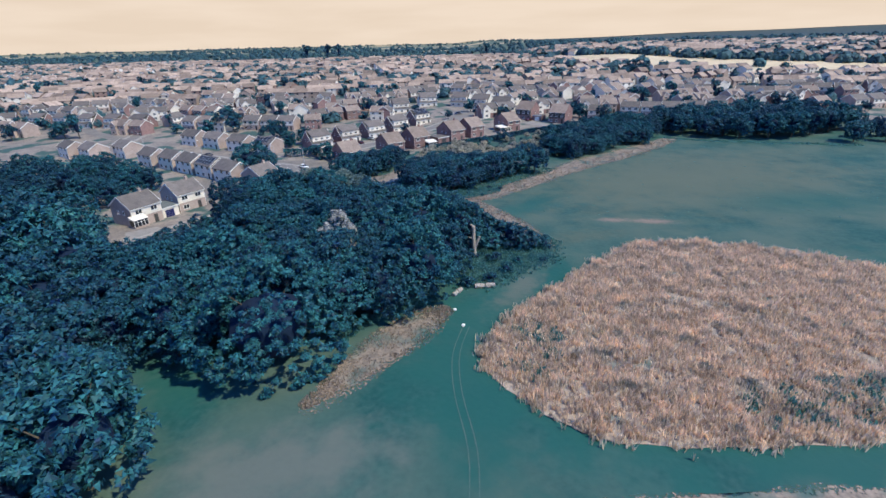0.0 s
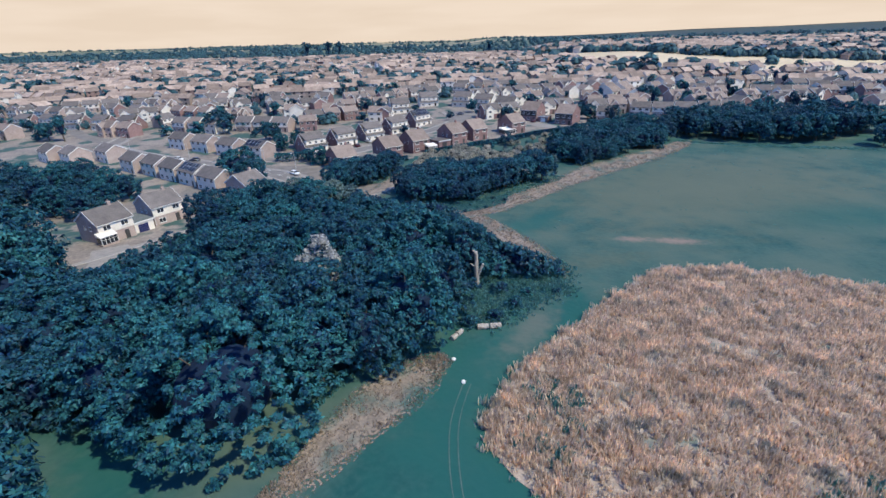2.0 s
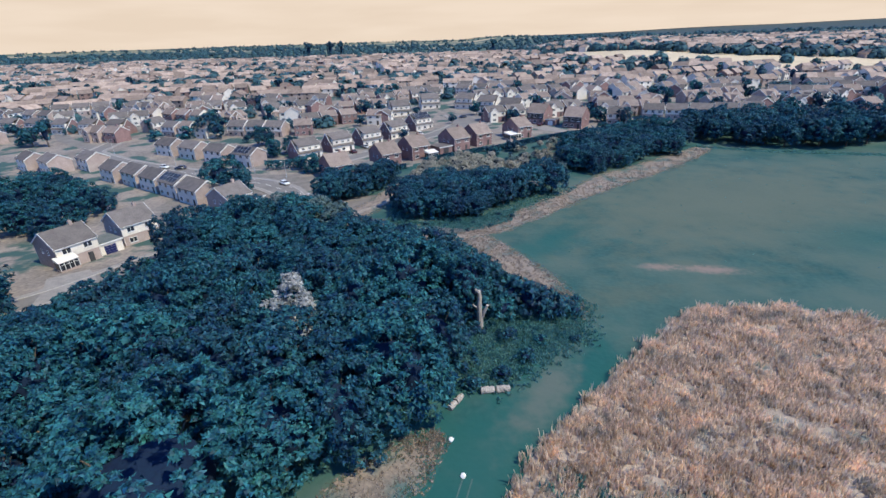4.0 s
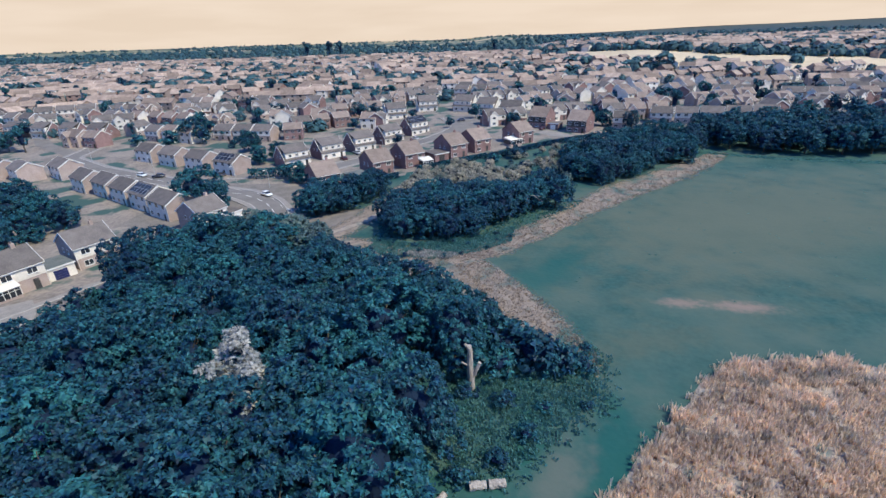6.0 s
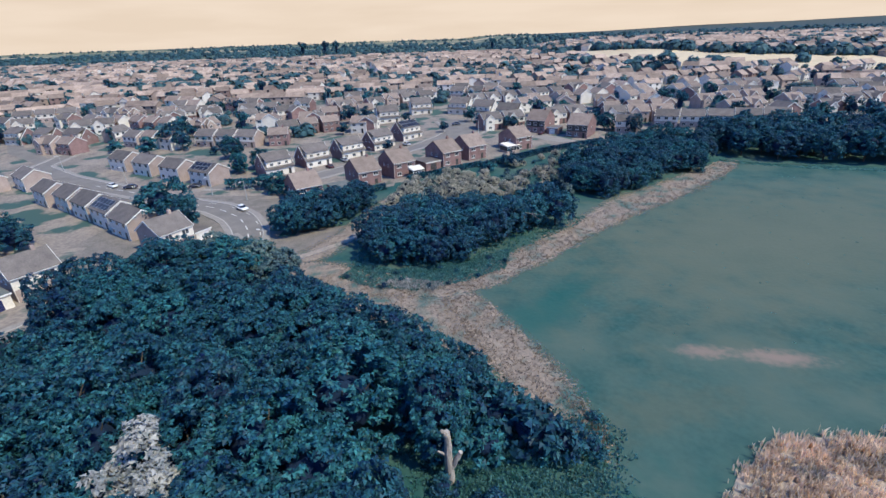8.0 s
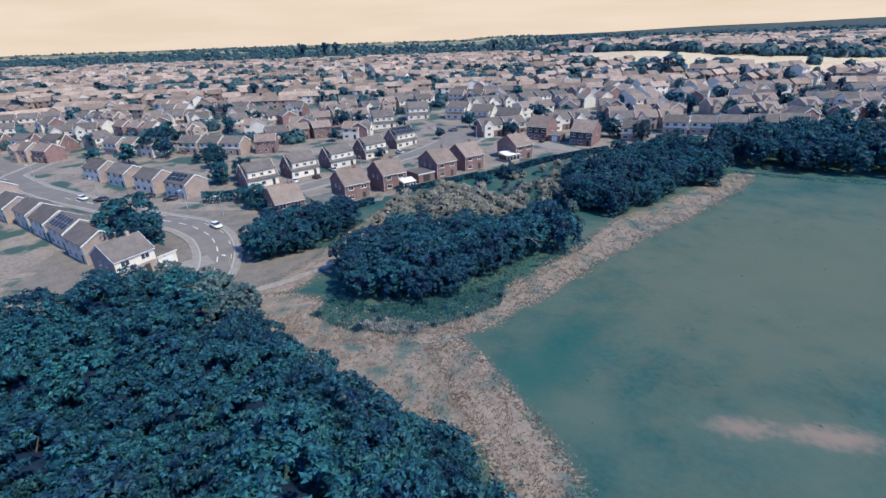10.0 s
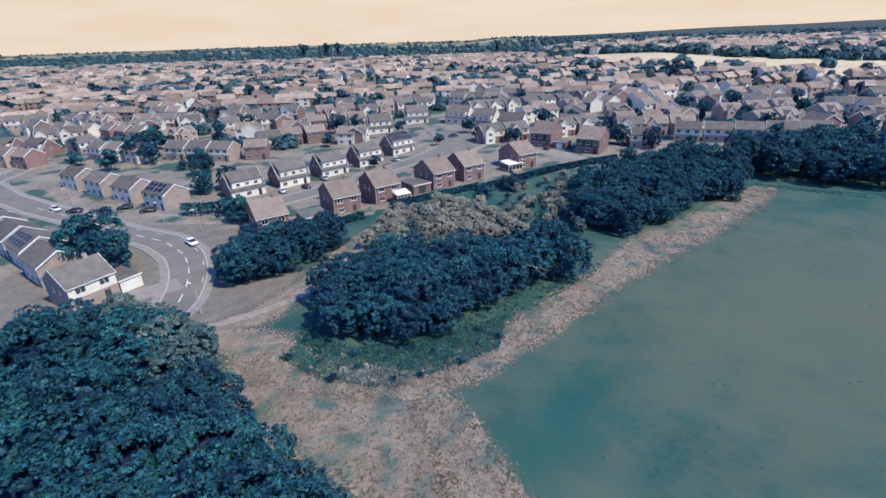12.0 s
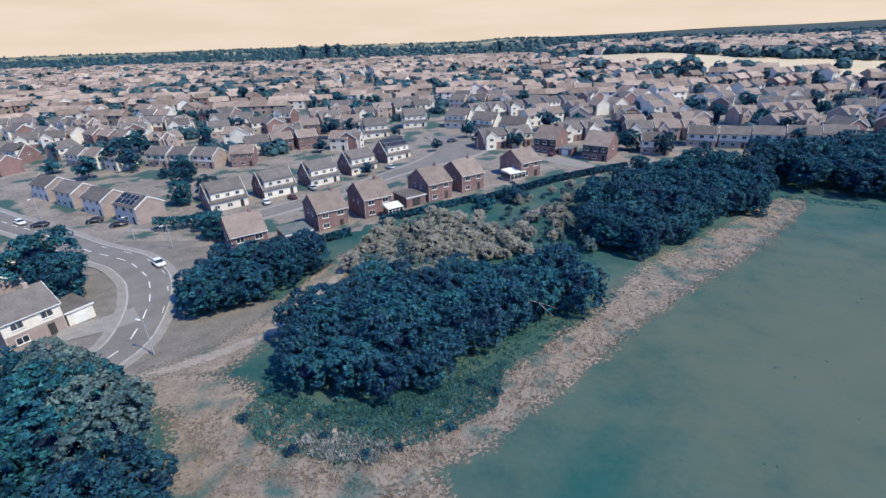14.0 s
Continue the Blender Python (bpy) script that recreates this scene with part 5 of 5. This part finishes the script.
bare = empty("bare_branch", Matrix.Translation((17.5, 144.5, gz)), "bleached bare branch sticking out of the copse", "branch")
bm = bmesh.new()
rough_log(bm, (0, 0, -0.2), (0.3, -1.2, 5.2), 0.1, 0.07, 31, 6, 6)
part("stem", bm, M["deadwood"], bare)
for a, b in (((0.3, -1.2, 5.2), (3.6, -4.4, 5.6)), ((0.3, -1.2, 5.1), (-0.8, -4.0, 5.4)), ((1.5, -2.5, 5.3), (3.0, -5.0, 4.8))):
    bm = bmesh.new()
    rough_log(bm, a, b, 0.075, 0.03, 33, 6, 6)
    part("twig", bm, M["deadwood"], bare)

# mower tracks in the grass
for k in (-0.45, 0.45):
    ribbon("wheel_track", [(-1.2 + k, 24, 0.1), (-0.6 + k, 32, 0.12), (-2.2 + k, 40, 0.12), (-2.4 + k, 48, 0.1), (-0.6 + k, 54, 0.15)], M["track"], 0.03, "faint wheel track pressed into the grass", "track", 2)

# ---- hedges and fences of the gardens ----
def hedge(pts, h, w, label, seed):
    rng = np.random.default_rng(seed)
    # flat strip below the leaves, its dark colour standing for the hedge's inner shade
    ob, dense = ribbon("hedge_base", [(x, y, w) for x, y in pts], M["shade_core"], 0.02, "", "")
    ob.name = "hedge"
    vs = []
    for (x, y, _), (x1, y1, _) in zip(dense, dense[1:]):
        k = int(85 * math.hypot(x1 - x, y1 - y))
        t = rng.random(k)
        d = Vector((x1 - x, y1 - y)).normalized()
        a = rng.uniform(0, math.pi, k)
        off, hh = np.cos(a) * w / 2, np.abs(np.sin(a)) ** 0.5 * h * rng.uniform(0.85, 1.08, k)
        p = np.stack([x + (x1 - x) * t - d.y * off, y + (y1 - y) * t + d.x * off, ground_z(x, y) + hh], axis=1)
        u, v = unit_sphere(rng, k) * 0.34, unit_sphere(rng, k) * 0.34
        vs.append(np.stack([p - u, p + v, p + u, p - v], axis=1).reshape(-1, 3))
    v = np.concatenate(vs)
    leaves_ = mesh_object("leaves", v.tolist(), np.arange(len(v)).reshape(-1, 4).tolist(), M["leaf_dark"], ob)
    tagged(ob, label, "hedge")


hedge([(-72, 196), (-66, 196), (-58, 199)], 3.2, 3.0, "clipped dark hedge beside the road", 1)
hedge([(12, 205), (24, 214), (36, 224), (50, 232), (62, 238)], 1.8, 1.6, "dark garden hedge behind the houses", 2)
hedge([(-42, 172), (-30, 180), (-18, 186)], 1.8, 1.6, "dark garden hedge behind the houses", 3)
hedge([(-12, 192), (0, 200), (12, 208)], 1.6, 1.4, "low garden hedge behind the houses", 4)
for x, y, p, s in ((-133, 285, SMALL[0], 1.3), (25, 531, SMALL[1], 1.6), (-134, 400, CONIFER[0], 1.3), (-43, 364, SMALL[2], 1.3), (-52, 360, SMALL[3], 1.2), (-68, 386, SMALL[1], 1.4), (-52, 303, SMALL[0], 1.3),
                   (-44, 308, SMALL[2], 1.0), (-125, 262, SMALL[3], 1.5), (-118, 256, SMALL[1], 1.2), (-76, 216, BROAD[1], 0.75), (-70, 222, BROAD[3], 0.8), (-16, 262, SMALL[0], 0.9), (-24, 240, SMALL[2], 0.6),
                   (30, 268, SMALL[1], 0.9), (46, 300, SMALL[3], 1.3), (58, 292, SMALL[0], 1.2), (70, 262, BROAD[2], 0.8), (80, 254, BROAD[4], 0.8), (64, 232, DARK[1], 0.6), (14, 200, SHRUB[0], 1.5), (22, 206, SHRUB[1], 1.8),
                   (160, 440, SMALL[2], 1.6), (170, 436, SMALL[0], 1.5), (275, 410, SMALL[1], 1.4)):
    place(p, x, y, s)


# ---- sky beyond the horizon ----
def backdrop():
    m = bpy.data.materials.new("hazy_sky")
    m.use_nodes = True
    n, l = m.node_tree.nodes, m.node_tree.links
    n.remove(n["Principled BSDF"])
    em = n.new("ShaderNodeEmission")
    geo = n.new("ShaderNodeNewGeometry")
    mp = n.new("ShaderNodeMapping")
    mp.inputs["Scale"].default_value = (0.0006, 0.0006, 0.005)
    tx = n.new("ShaderNodeTexNoise")
    tx.inputs["Scale"].default_value, tx.inputs["Detail"].default_value = 1.6, 5
    l.new(geo.outputs["Position"], mp.inputs[0])
    l.new(mp.outputs[0], tx.inputs[0])
    r = ramp(n, [(0.36, (0.86, 0.705, 0.56)), (0.62, (0.92, 0.765, 0.62))])
    l.new(tx.outputs[0], r.inputs[0])
    l.new(r.outputs[0], em.inputs[0])
    em.inputs[1].default_value = 0.83
    l.new(em.outputs[0], n["Material Output"].inputs[0])
    verts, faces = [], []
    k = 96
    for j in range(5):
        for i in range(k):
            a = 2 * math.pi * i / k
            rad = 4500 - 120 * j * j * 0.3
            verts.append((rad * math.cos(a), rad * math.sin(a), -150 + 230 * j))
    for j in range(4):
        for i in range(k):
            faces.append((j * k + i, j * k + (i + 1) % k, (j + 1) * k + (i + 1) % k, (j + 1) * k + i))
    ob = mesh_object("backdrop", verts, faces, m, smooth=True)
    tagged(ob, "hazy cream sky above the horizon", "sky", kind="structure")


backdrop()
